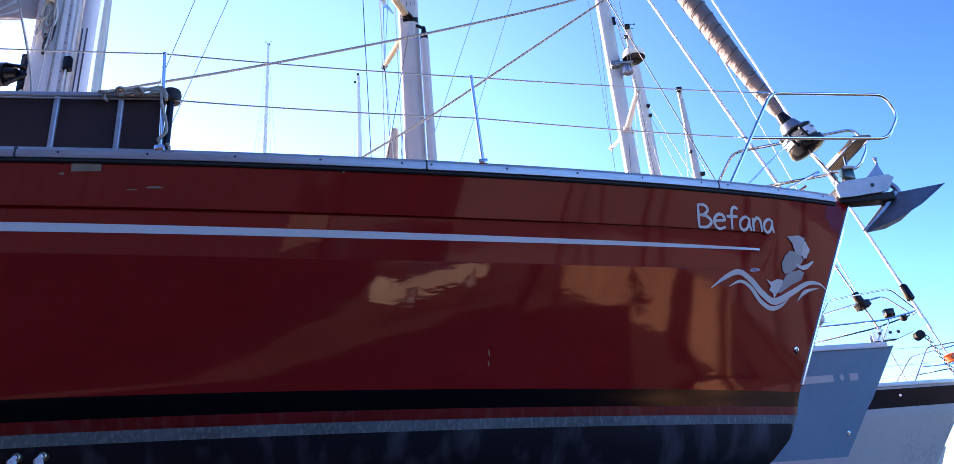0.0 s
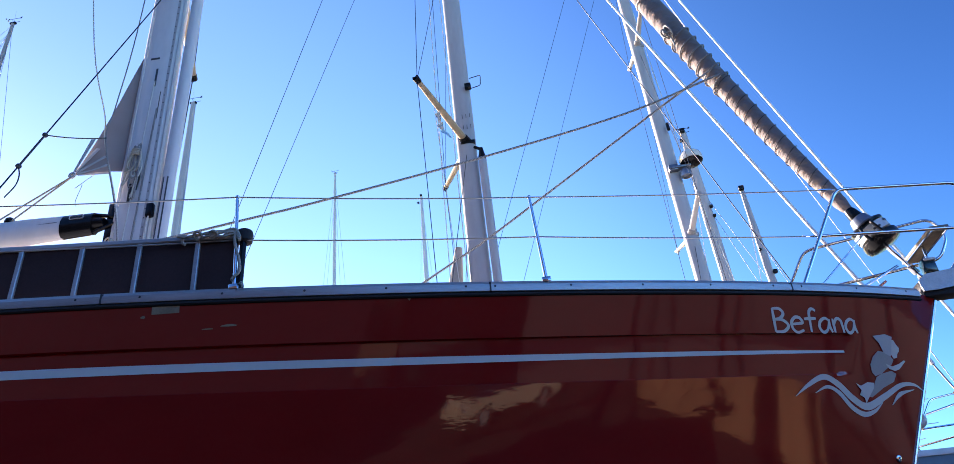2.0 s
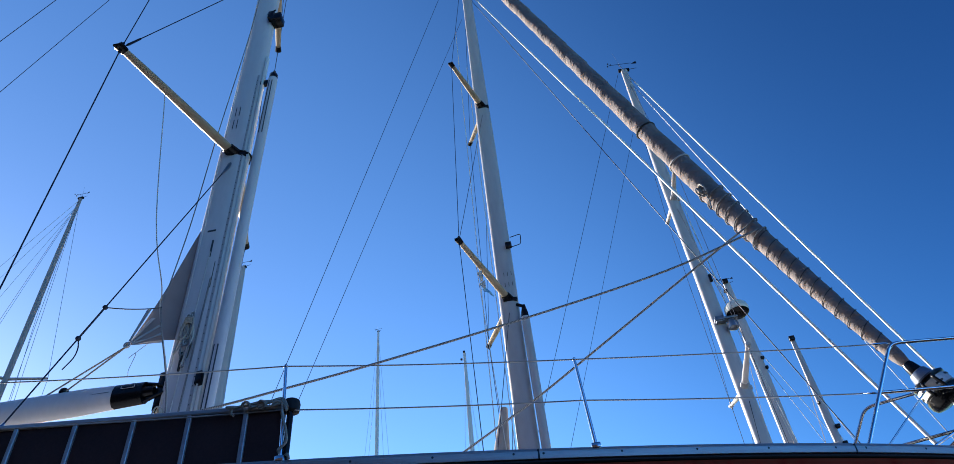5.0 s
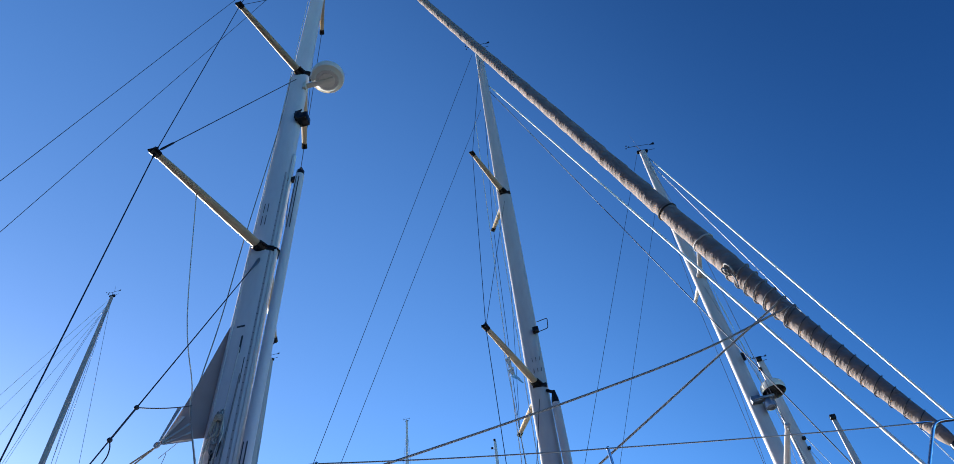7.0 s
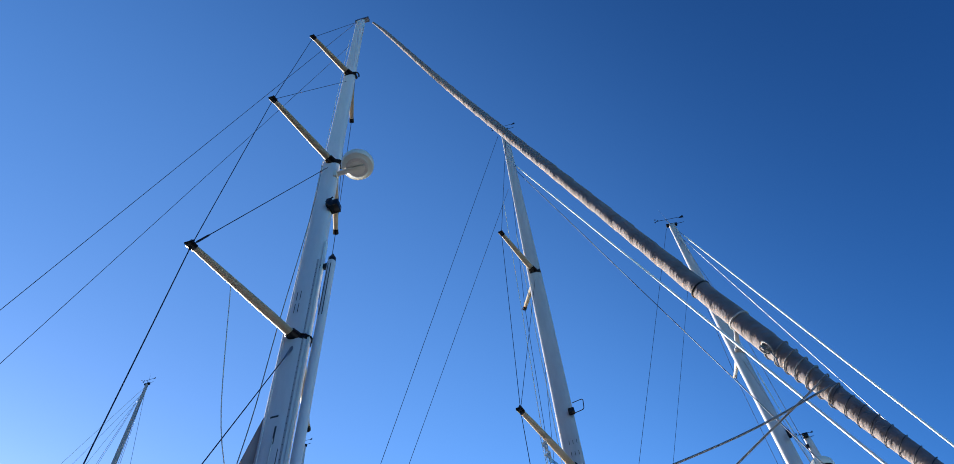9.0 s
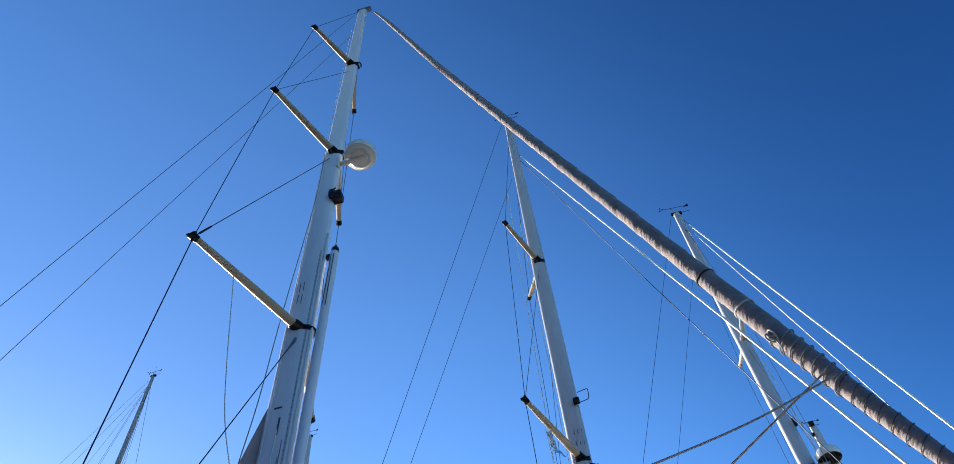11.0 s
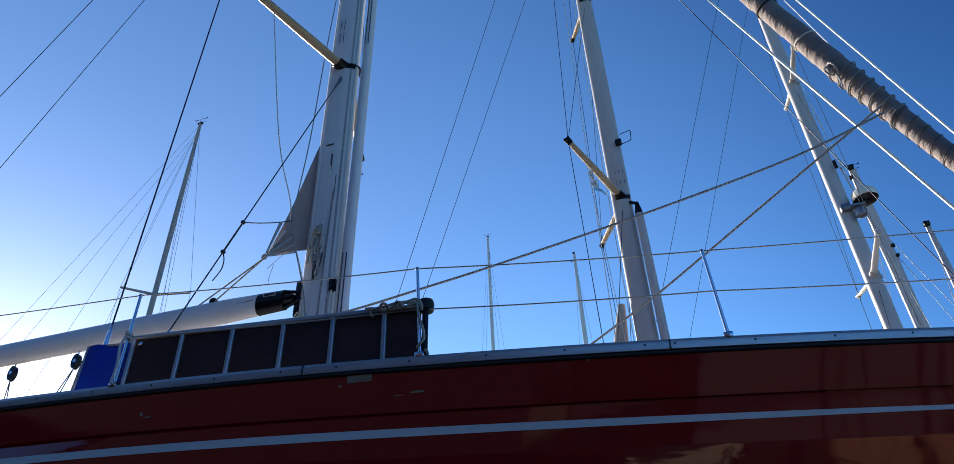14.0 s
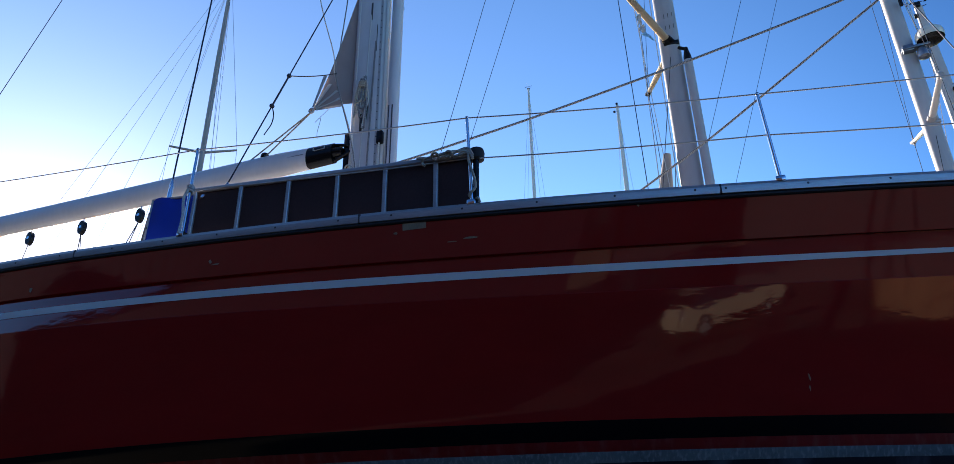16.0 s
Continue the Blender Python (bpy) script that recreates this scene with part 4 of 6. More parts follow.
for a in range(4):
    g = Geo()
    g.lathe(rc + Vector((0.2 * math.cos(a * 1.57 + 0.7), 0.2 * math.sin(a * 1.57 + 0.7), -0.145)), (0, 0, 1), [(0, 0.012), (0.01, 0.012)], 6)
    part("bolt", g, INK, radar)
g = Geo()
lc = mpt(0.255, 0.06, 12.73)
g.box(lc, (0.085, 0.095, 0.085), (MF, SIDE, Vector((0, 0, 1))), bevel=0.015)
g.box(mpt(0.17, 0.06, 12.80), (0.05, 0.10, 0.10), (MF, SIDE, Vector((0, 0, 1))), bevel=0.02)
g.tube([mpt(0.10, 0.12, 12.86), mpt(0.24, 0.14, 12.92)], 0.014, 6)
g.tube([lc, mpt(0.12, 0.02, 12.80)], 0.03, 8)
light = part("deck_light", g, PLASTIC, mast, "black deck light")
g = Geo()
g.box(lc + MF * 0.02 + Vector((0, 0, -0.078)), (0.05, 0.06, 0.006), (MF, SIDE, Vector((0, 0, 1))))
part("lens", g, DOME, light)
g = Geo()
g.box(mpt(0.05, 0, MT + 0.03), (0.2, 0.07, 0.05), (MF, SIDE, Vector((0, 0, 1))), bevel=0.015)
part("masthead_crane", g, GALV, mast)
wire("diagonal_stay", mast, mpt(0.14, 0, MT - 0.4), mpt(0.12, 0.06, 4.6), 0.007, ROPE_WHITE)

# ---- boom, stowed sail corner ----
B0, B1 = Vector((-4.25, 5.54, 5.95)), Vector((-10.6, 5.36, 6.13))
bd = (B1 - B0).normalized()
g = Geo()
g.tube([B0 + bd * 0.3, B0 + bd * 0.7, B1], [0.13, 0.148, 0.148], 20, flat=0.6)
boom = part("boom", g, MASTW, yacht, "white boom")
g = Geo()
g.tube([B0 + bd * 0.31, B0 + bd * 0.0], [0.131, 0.12], 16, flat=0.66)
fit = part("boom_end_casting", g, PLASTIC, boom, "black boom end casting")
g = Geo()
g.tube([B0 - bd * -0.02, B0 - bd * 0.1], [0.07, 0.05], 10)
g.tube([B0 + Vector((0, 0, 0.1)), B0 - bd * 0.18 + Vector((0, 0, 0.06))], 0.02, 8)
g.tube([B0 + Vector((0, 0, -0.1)), B0 - bd * 0.2 + Vector((0, 0, -0.02))], 0.02, 8)
g.box(mpt(-0.20, 0.0, 5.95), (0.05, 0.06, 0.22), (MF, SIDE, Vector((0, 0, 1))), bevel=0.01)
part("gooseneck", g, PLASTIC, boom, "black gooseneck")
g = Geo()
yy = SIDE * 0.086
g.tube(rounded([B0 + bd * 0.08 + yy + Vector((0, 0, 0.03)), B0 + bd * 0.22 + yy + Vector((0, 0, 0.03)), B0 + bd * 0.22 + yy + Vector((0, 0, 0.07)), B0 + bd * 0.08 + yy + Vector((0, 0, 0.07)), B0 + bd * 0.08 + yy + Vector((0, 0, 0.03))], 0.012, 3), 0.004, 6)
part("casting_badge", g, ALU, fit)
# seam along the boom
g = Geo()
g.tube([B0 + bd * 0.35 + SIDE * 0.08 + Vector((0, 0, 0.02)), B1 + SIDE * 0.08 + Vector((0, 0, 0.02))], 0.004, 6)
part("boom_groove", g, GALV, boom)

# blocks and lines under the boom
for k, (s, dz) in enumerate(((2.63, 0.24), (3.54, 0.26), (4.42, 0.25))):
    c = B0 + bd * s + Vector((0, 0, -0.145))
    blk = thing("sheet_block", c, "black mainsheet block hanging under the boom", "pulley block", "mainsheet blocks")
    g = Geo()
    g.tube([c, c + Vector((0, 0, -0.08))], 0.008, 6)
    part("shackle", g, STEEL, blk)
    g = Geo()
    bc = c + Vector((0, 0, -0.13))
    g.rings([[bc + bd * (0.06 * math.cos(a)) * 0.8 + Vector((0, 0, 0.09 * math.sin(a))) + SIDE * w for a in np.linspace(0, 2 * math.pi, 14, endpoint=False)] for w in (-0.028, -0.022, 0.022, 0.028)])
    part("cheek", g, PLASTIC, blk)
    g = Geo()
    g.lathe(bc - SIDE * 0.034, SIDE, [(0, 0.02), (0.068, 0.02)], 10)
    part("pin", g, STEEL, blk)
    for e in (-0.35, -0.1) if k == 1 else (0.3,) if k == 2 else (0.5, 0.8):
        q = bc + bd * e
        q.z = 4.1
        g = Geo()
        g.tube([bc + Vector((0, 0, -0.07)), q], 0.006, 6)
        part("sheet", g, ROPE_DARK, blk)

# corner of the furled mainsail drawn out of the mast, with its radial patches
clew = Vector((-4.415, 5.305, 6.392))
foot = mpt(-0.17, 0.02, 6.58)
peak = mpt(-0.17, 0.02, 8.30)
sail = thing("mainsail_corner", clew, "taupe corner of the furled mainsail drawn out of the mast", "sail")
g = Geo()
rows = []
for i in range(13):
    t = i / 12
    a = clew.lerp(peak, t)
    b = foot.lerp(peak, t)
    a = a + (b - a) * 0.10 * math.sin(math.pi * t)
    rows.append([a.lerp(b, j / 6) + SIDE * 0.03 * math.sin(math.pi * j / 6) * (1 - t) for j in range(7)])
g.rings(rows, closed=False)
part("sailcloth", g, CANVAS2, sail)
e1, e2 = (peak - clew), (foot - clew)
for k in range(5):
    u = k / 4
    d = (e1.normalized() * (1 - u) + e2.normalized() * u).normalized()
    w = d.cross(SIDE).normalized()
    g = Geo()
    ln = (0.50, 0.42, 0.40, 0.37, 0.34)[k]
    a = clew + d * 0.05 + SIDE * 0.012
    b = clew + d * ln + SIDE * (0.03 if 0 < k < 4 else 0.014)
    g.slab([a - w * 0.012, b - w * 0.024, b + w * 0.024, a + w * 0.012], SIDE * 0.003)
    part("radial_patch", g, PATCHW, sail, "white radial reinforcement", smooth=False)
g = Geo()
g.lathe(clew + SIDE * 0.005, SIDE, [(0, 0.036), (0.016, 0.036), (0.016, 0.016), (0, 0.016)], 14)
part("clew_patch", g, PATCHW, sail)
for o in (0.0, 0.05):
    q = B0 + bd * (0.95 + o * 4) + Vector((0, 0, 0.13))
    wire("outhaul", sail, clew, q, 0.009, ROPE_TAN)
g = Geo()
g.tube(arc([clew + e2 * 0.4, clew + Vector((0.05, 0, -0.16)), clew + Vector((0.12, 0, -0.12)), clew + Vector((0.09, 0, -0.30)), clew + Vector((0.10, 0, -0.38))], 5), 0.003, 6)
part("thread", g, ROPE_TAN, sail)
g = Geo()
q = B0 + bd * 0.92 + Vector((0, 0, 0.16))
g.ball(q, 0.05, 10, 8)
g.tube([q - bd * 0.05, q + bd * 0.4 + Vector((0, 0, -0.04))], 0.008, 6)
tagged(part("outhaul_block", g, PLASTIC), "black outhaul block lying on the boom", "pulley block")

# ---- furled headsail ----
T0, T1 = Vector((2.88, 5.93, 4.36)), Vector((-3.60, 5.63, 22.9))
fd = (T1 - T0).normalized()
head = thing("furled_headsail", T0, "taupe headsail furled round its stay, cord spiralled about it", "furled sail")
L = (T1 - T0).length


SAGX = np.polyfit([4.38, 5.357, 5.92, 6.6, 7.1, 7.8, 8.73, 10.18, 15.85, 17.63, 19.88, 22.56, 22.65], [2.90, 2.462, 2.218, 1.965, 1.763, 1.515, 1.185, 0.70, -1.30, -1.88, -2.61, -3.51, -3.54], 5)


def stay(d):
    """A point on the sagging stay, d metres up it."""
    t = d / L
    z = T0.z + t * (T1.z - T0.z)
    return Vector((float(np.polyval(SAGX, z)), T0.y + t * (T1.y - T0.y), z))


fd = (stay(1.0) - stay(0.0)).normalized()


x = fd.orthogonal().normalized()
y = fd.cross(x)
rings = []
N = 560
rnd = random.Random(3)
for i in range(N + 1):
    d = 0.62 + (L - 1.0) * i / N
    u = i / N
    r = float(np.interp(d, [0.62, 0.75, 1.4, 2.3, 3.3, 4.2, 6, 10, 14, 18, L], [0.03, 0.06, 0.082, 0.096, 0.118, 0.114, 0.102, 0.085, 0.068, 0.05, 0.022]))
    wrap = float(np.interp(d, [0.6, 3.2, 3.8, L], [0.06, 0.07, 0.13, 0.16]))
    ring = []
    for k in range(22):
        a = 2 * math.pi * k / 22
        turn = (a / (2 * math.pi) - d / (0.30 if d < 3.3 else 0.55) + 0.22 * noise.noise(Vector((d * 1.7, 0, 0)))) % 1.0
        spiral = wrap * (turn - 0.5) * (0.7 + 0.6 * noise.noise(Vector((d * 2.3, 5, a))))
        bump = 0.035 * noise.noise(Vector((math.cos(a) * 1.3, math.sin(a) * 1.3, d * 3.0)))
        ring.append(stay(d) + (x * math.cos(a) + y * math.sin(a)) * r * (1 + spiral + bump))
    rings.append(ring)
g = Geo()
g.rings(rings)
part("furled_cloth", g, furled_cloth("taupe_furled_canvas", (0.20, 0.17, 0.165), fd), head, "weathered taupe sailcloth")


def helix(d0, d1, turns, grow, rr=0.0055):
    pts = []
    n = int(turns * 14)
    for i in range(n + 1):
        d = d0 + (d1 - d0) * i / n
        r = float(np.interp(d, [0.62, 0.75, 1.4, 2.3, 3.3, 4.2, 6], [0.03, 0.06, 0.082, 0.096, 0.118, 0.114, 0.102])) * grow + rr
        a = 2 * math.pi * turns * i / n
        pts.append(stay(d) + (x * math.cos(a) + y * math.sin(a)) * r)
    q = Geo()
    q.tube(pts, rr, 6)
    return q


part("spiral_cord", helix(0.85, 2.4, 11, 1.05, 0.004), ROPE_DARK, head, "dark cord spiralled round the sail")
part("wound_sheet", helix(2.3, 3.2, 6.5, 1.05, 0.0085), ROPE_FLECK, head, "grey and white sheet wound round the sail")
g = Geo()
kc = stay(3.18)
for k in range(5):
    n1 = Vector((rnd.uniform(-1, 1), rnd.uniform(-1, 1), rnd.uniform(-1, 1))).normalized()
    n2 = n1.orthogonal().normalized()
    n3 = n1.cross(n2)
    cc = kc + SIDE * 0.085 + Vector((-0.10, 0, -0.06)) + n1 * 0.015
    g.tube([cc + (n2 * math.cos(a) + n3 * math.sin(a)) * (0.03 + 0.011 * k) for a in np.linspace(0, 2 * math.pi, 15)], 0.0095, 6)
g.tube(arc([kc + SIDE * 0.09 + Vector((-0.09, 0, -0.10)), kc + SIDE * 0.10 + Vector((-0.07, 0, -0.22)), kc + SIDE * 0.10 + Vector((-0.08, 0, -0.34))], 5), 0.007, 6)
part("clew_knot", g, ROPE_GREY, head, "knotted sheets at the clew")
for d in (3.72, 4.4):
    g = Geo()
    rr = float(np.interp(d, [3.3, 4.2, 6], [0.118, 0.114, 0.102])) * 1.04
    g.tube([stay(d + 0.02 * math.sin(a)) + (x * math.cos(a) + y * math.sin(a)) * rr for a in np.linspace(0, 2 * math.pi, 17)], 0.012, 6)
    part("sail_tie", g, RUBBER if d > 4 else PATCHW, head)
EMBLEM_SILVER = mat("silver_drum_film", (0.50, 0.49, 0.47), 0.4, 0.3, vary=0.2, scale=9, fine=60)
# furling drum, toggle and screw at the tack
drum = thing("furling_drum", T0, "black and silver headsail furling drum above the bow", "furling drum")
g = Geo()
g.lathe(stay(0.235), fd, [(0.0, 0.05), (0.005, 0.10), (0.02, 0.145), (0.05, 0.162), (0.10, 0.160), (0.112, 0.146), (0.115, 0.10)], 24)
part("drum_guard", g, PLASTIC, drum, "black drum guard")
g = Geo()
g.lathe(stay(0.350), fd, [(0.0, 0.11), (0.004, 0.146), (0.085, 0.148), (0.09, 0.13)], 24)
band = part("drum_cover", g, EMBLEM_SILVER, drum, "silver printed drum cover")
for k in range(7):
    q = Geo()
    a0 = k * 0.9
    q.tube([stay(0.380 + 0.03 * (k % 2)) + (x * math.cos(a) + y * math.sin(a)) * 0.146 for a in np.linspace(a0, a0 + 0.45, 6)], 0.009, 5)
    part("print_bar", q, INK, band)
g = Geo()
g.lathe(stay(0.445), fd, [(0.0, 0.150), (0.02, 0.152), (0.04, 0.12), (0.045, 0.09)], 22)
part("drum_flange", g, PLASTIC, drum)
g = Geo()
g.lathe(stay(0.480), fd, [(0.0, 0.088), (0.08, 0.072), (0.09, 0.06), (0.16, 0.05), (0.2, 0.035)], 18)
part("drum_neck", g, PLASTIC, drum)
g = Geo()
g.lathe(stay(0.478), fd, [(0.0, 0.094), (0.03, 0.091), (0.085, 0.074), (0.09, 0.065)], 20)
part("drum_cone", g, GALV, drum, "bare metal cone")
g = Geo()
g.lathe(stay(0.490), fd, [(0.0, 0.078), (0.035, 0.072)], 18)
g.lathe(stay(0.610), fd, [(0.0, 0.034), (0.18, 0.028)], 12)
part("drum_ring", g, STEEL, drum)
g = Geo()
g.tube(rounded([stay(0.310) + x * -0.13, stay(0.340) + x * -0.19, stay(0.440) + x * -0.18, stay(0.450) + x * -0.13], 0.03), 0.014, 8)
g.tube(rounded([stay(0.290) + SIDE * 0.13, stay(0.310) + SIDE * 0.18 - MF * 0.05, stay(0.420) + SIDE * 0.17 - MF * 0.06, stay(0.430) + SIDE * 0.12], 0.03), 0.013, 8)
part("line_guide", g, PLASTIC, drum)
g = Geo()
g.tube([stay(-0.16), stay(-0.12), stay(-0.1), stay(0.090), stay(0.140), stay(0.270)], [0.02, 0.02, 0.013, 0.013, 0.022, 0.022], 10)
g.box(stay(-0.02), (0.032, 0.022, 0.045), (x, y, fd), bevel=0.008)
g.box(stay(-0.17), (0.028, 0.024, 0.05), (x, y, fd), bevel=0.008)
part("toggle", g, STEEL, drum, "stainless toggle")

# the two sheets leading aft from the clew turns
SA0, SB0 = stay(2.42) + SIDE * 0.09, stay(2.52) + SIDE * 0.09
for row in ([SA0, (0.95, 5.7, 6.28), (-0.43, 5.4, 5.83), (-1.72, 5.08, 5.43), (-2.43, 4.9, 5.23), (-3.06, 4.75, 5.07), (-4.0, 4.52, 4.88)], [SB0, (1.2, 5.85, 6.33), (0.07, 6.0, 5.71), (-0.53, 6.1, 5.40), (-1.13, 6.2, 5.13), (-2.2, 6.38, 4.66), (-3.4, 6.6, 4.16)]):
    g = Geo()
    g.tube(arc(row, 6), 0.0105, 8)
    tagged(part("headsail_sheet", g, ROPE_GREY), "grey and white braided headsail sheet led aft", "rope", "headsail sheets")

# ---- bow roller and anchor ----
roller = thing("bow_roller", zat(0.05, 0, 0.05), "stainless bow roller fitting with the windlass chain", "bow roller")
for b in (0.075, -0.075):
    g = Geo()
    o = [zat(0.10, b, 0.03), zat(0.11, b, 0.12), zat(0.04, b, 0.17), zat(-0.36, b, 0.20), zat(-0.40, b, 0.17), zat(-0.32, b, 0.05), zat(-0.02, b, 0.02)]
    g.slab(o, RH.side * 0.012)
    part("cheek_plate", g, SATIN, roller, "polished cheek plate", smooth=False)
g = Geo()
g.lathe(zat(-0.30, -0.07, 0.10), RH.side, [(0, 0.05), (0.03, 0.04), (0.07, 0.03), (0.11, 0.04), (0.14, 0.05)], 14)
g.lathe(zat(-0.08, -0.07, 0.06), RH.side, [(0, 0.055), (0.07, 0.035), (0.14, 0.055)], 14)
part("roller_wheel", g, RUBBER, roller)
g = Geo()
g.box(zat(-0.14, 0, 0.015), (0.24, 0.066, 0.035), (RH.ax, RH.side, Vector((0, 0, 1))), bevel=0.012)
part("base_block", g, RUBBER, roller, "black block under the roller")
for s in (-0.2,):
    g = Geo()
    g.lathe(zat(s, 0.085, 0.11), RH.side, [(0, 0.016), (0.008, 0.016), (0.010, 0.010)], 10)
    part("bolt", g, INK, roller)
g = Geo()
g.box(zat(-0.05, 0.02, 0.25), (0.05, 0.04, 0.06), (RH.ax, RH.side, Vector((0, 0, 1))), bevel=0.01)
part("chain_stopper", g, GREENGLASS, roller, "dark green navigation light")
g = Geo()
g.box(zat(-0.06, 0.03, 0.30), (0.045, 0.045, 0.012), (RH.ax, RH.side, Vector((0, 0, 1))), bevel=0.006)
part("bow_light", g, SATIN, roller, "metal cap of the navigation light")

anchor = thing("plough_anchor", zat(-0.4, 0, -0.1), "galvanised plough anchor stowed over the bow", "anchor")
g = Geo()
sh = [zat(0.05, 0, 0.17), zat(-0.34, 0, 0.20), zat(-0.46, 0, 0.10), zat(-0.44, 0, 0.0)]
g.tube(rounded(sh, 0.1, 5), 0.026, 10, flat=0.6)
part("shank", g, GALV, anchor)
g = Geo()
g.slab([zat(-0.22, -0.012, 0.22), zat(-0.34, -0.012, 0.34), zat(-0.36, -0.012, 0.40), zat(-0.33, -0.012, 0.405), zat(-0.38, -0.012, 0.20)], RH.side * 0.024)
part("heel_plate", g, GALV, anchor, smooth=False)
tip, mid, spine = zat(-0.07, 0.0, -0.28), zat(-0.47, 0, 0.06), zat(-0.42, 0, -0.05)
for k in (1, -1):
    g = Geo()
    edge = [tip, zat(-0.30, k * 0.10, -0.22), zat(-0.50, k * 0.17, -0.13), zat(-0.73, k * 0.20, 0.03), zat(-0.42, 0.02 * k, 0.055), zat(-0.27, 0.0, -0.09)]
    c = sum(edge, Vector()) / 6 + RH.side * k * 0.02
    g.rings([[p for p in edge], [c + (p - c) * 0.5 + RH.side * k * -0.012 for p in edge], [c + (p - c) * 0.05 + RH.side * k * -0.015 for p in edge]], caps=True)
    part("fluke", g, GALV, anchor, "blue-grey galvanised fluke")
g = Geo()
g.tube([tip + Vector((0, 0, 0.02)), zat(-0.27, 0, -0.09), zat(-0.42, 0, 0.06)], [0.012, 0.03, 0.034], 8)
part("spine", g, GALV, anchor)

# ---- gangway lashed to the lifelines ----
GA, GB = Vector((-1.90, 3.81, 0)), Vector((-4.17, 3.665, 0))
gu = (GB - GA).normalized()
gn = Vector((gu.y, -gu.x, 0))
if gn.y > 0:
    gn = -gn
glen = (GB - GA).length
za0, za1, zb0, zb1 = 3.92, 4.315, 4.06, 4.51
gang = thing("gangway", GA.lerp(GB, 0.5) + Vector((0, 0, 3.9)), "dark brown gangway with aluminium frame stowed on edge", "gangway")


def gp(t, w, out=0.0):
    """A point on the gangway: t along it from the bow end, w up it."""
    lo, hi = za0 + (zb0 - za0) * t, za1 + (zb1 - za1) * t
    return GA.lerp(GB, t) + gn * out + Vector((0, 0, lo + (hi - lo) * w))


g = Geo()
g.add([gp(0, 0, 0), gp(1, 0, 0), gp(1, 1, 0), gp(0, 1, 0), gp(0, 0, -0.03), gp(1, 0, -0.03), gp(1, 1, -0.03), gp(0, 1, -0.03)],
      [(0, 1, 2, 3), (7, 6, 5, 4), (0, 4, 5, 1), (1, 5, 6, 2), (2, 6, 7, 3), (3, 7, 4, 0)])
part("panel", g, PANEL, gang, "dark brown underside panel", smooth=False)
for w in (0.0, 1.0):
    g = Geo()
    up = (gp(0, 1) - gp(0, 0)).normalized()
    for t0, t1 in ((-0.01, 1.0),):
        a, b = gp(t0, w), gp(t1, w)
        g.rings([[p + up * q + gn * o for q, o in ((-0.016, -0.035), (-0.016, 0.018), (-0.01, 0.024), (0.012, 0.024), (0.018, 0.018), (0.018, -0.035))] for p in (a, b)])
    part("side_rail", g, ALU, gang, "aluminium side rail")
for t in (0.11, 0.278, 0.445, 0.625, 0.81, 0.995):
    g = Geo()
    a, b = gp(t, 0.03), gp(t, 0.97)
    g.rings([[p + gu * q + gn * o for q, o in ((-0.016, 0.0), (-0.016, 0.014), (-0.011, 0.019), (0.011, 0.019), (0.016, 0.014), (0.016, 0.0))] for p in (a, b)])
    part("crossbar", g, ALU, gang, "aluminium crossbar")
g = Geo()
g.tube([gp(-0.012, -0.02, -0.02), gp(-0.014, 0.98, -0.02)], 0.021, 10)
part("end_tube", g, PLASTIC, gang)
g = Geo()
g.lathe(gp(-0.014, 0.93, -0.03) , (0, 0, 1), [(0, 0.035), (0.01, 0.052), (0.06, 0.056), (0.085, 0.05), (0.09, 0.03)], 16)
part("end_wheel", g, RUBBER, gang, "black rubber end wheel")
g = Geo()
g.lathe(gp(0.965, 0.88, 0.0), gn, [(0, 0.02), (0.012, 0.02), (0.016, 0.012)], 10)
part("lug", g, STEEL, gang)

# tan rope that lashes it to the stanchion
lash = thing("lashing_rope", ST[1][0], "tan rope lashing a gangway to a stanchion", "rope")
rnd = random.Random(11)
f, h2 = ST[1]
top = gp(0.03, 1.0, 0.03)
for k in range(6):
    g = Geo()
    a = gp(0.13 - 0.02 * k, 1.0 + rnd.uniform(-0.04, 0.05), 0.045)
    b = f.lerp(h2, 0.60 + rnd.uniform(-0.025, 0.025)) + gn * 0.02
    c = gp(-0.012, 0.93 + rnd.uniform(-0.04, 0.04), 0.03)
    g.tube(arc([a, a.lerp(b, 0.5) + Vector((rnd.uniform(-0.02, 0.02), -0.01, rnd.uniform(-0.02, 0.02))), b, c], 5), 0.0095, 7)
    part("rope_turn", g, ROPE_TAN, lash)
for k in range(3):
    g = Geo()
    c = gp(0.06 + 0.045 * k, 1.0, 0.05)
    n1 = Vector((rnd.uniform(-1, 1), 0.3, rnd.uniform(-1, 1))).normalized()
    n2 = n1.orthogonal().normalized()
    n3 = n1.cross(n2)
    g.tube([c + (n2 * math.cos(q) + n3 * math.sin(q)) * 0.026 for q in np.linspace(0, 6.283, 11)], 0.0095, 7)
    part("knot", g, ROPE_TAN, lash)
g = Geo()
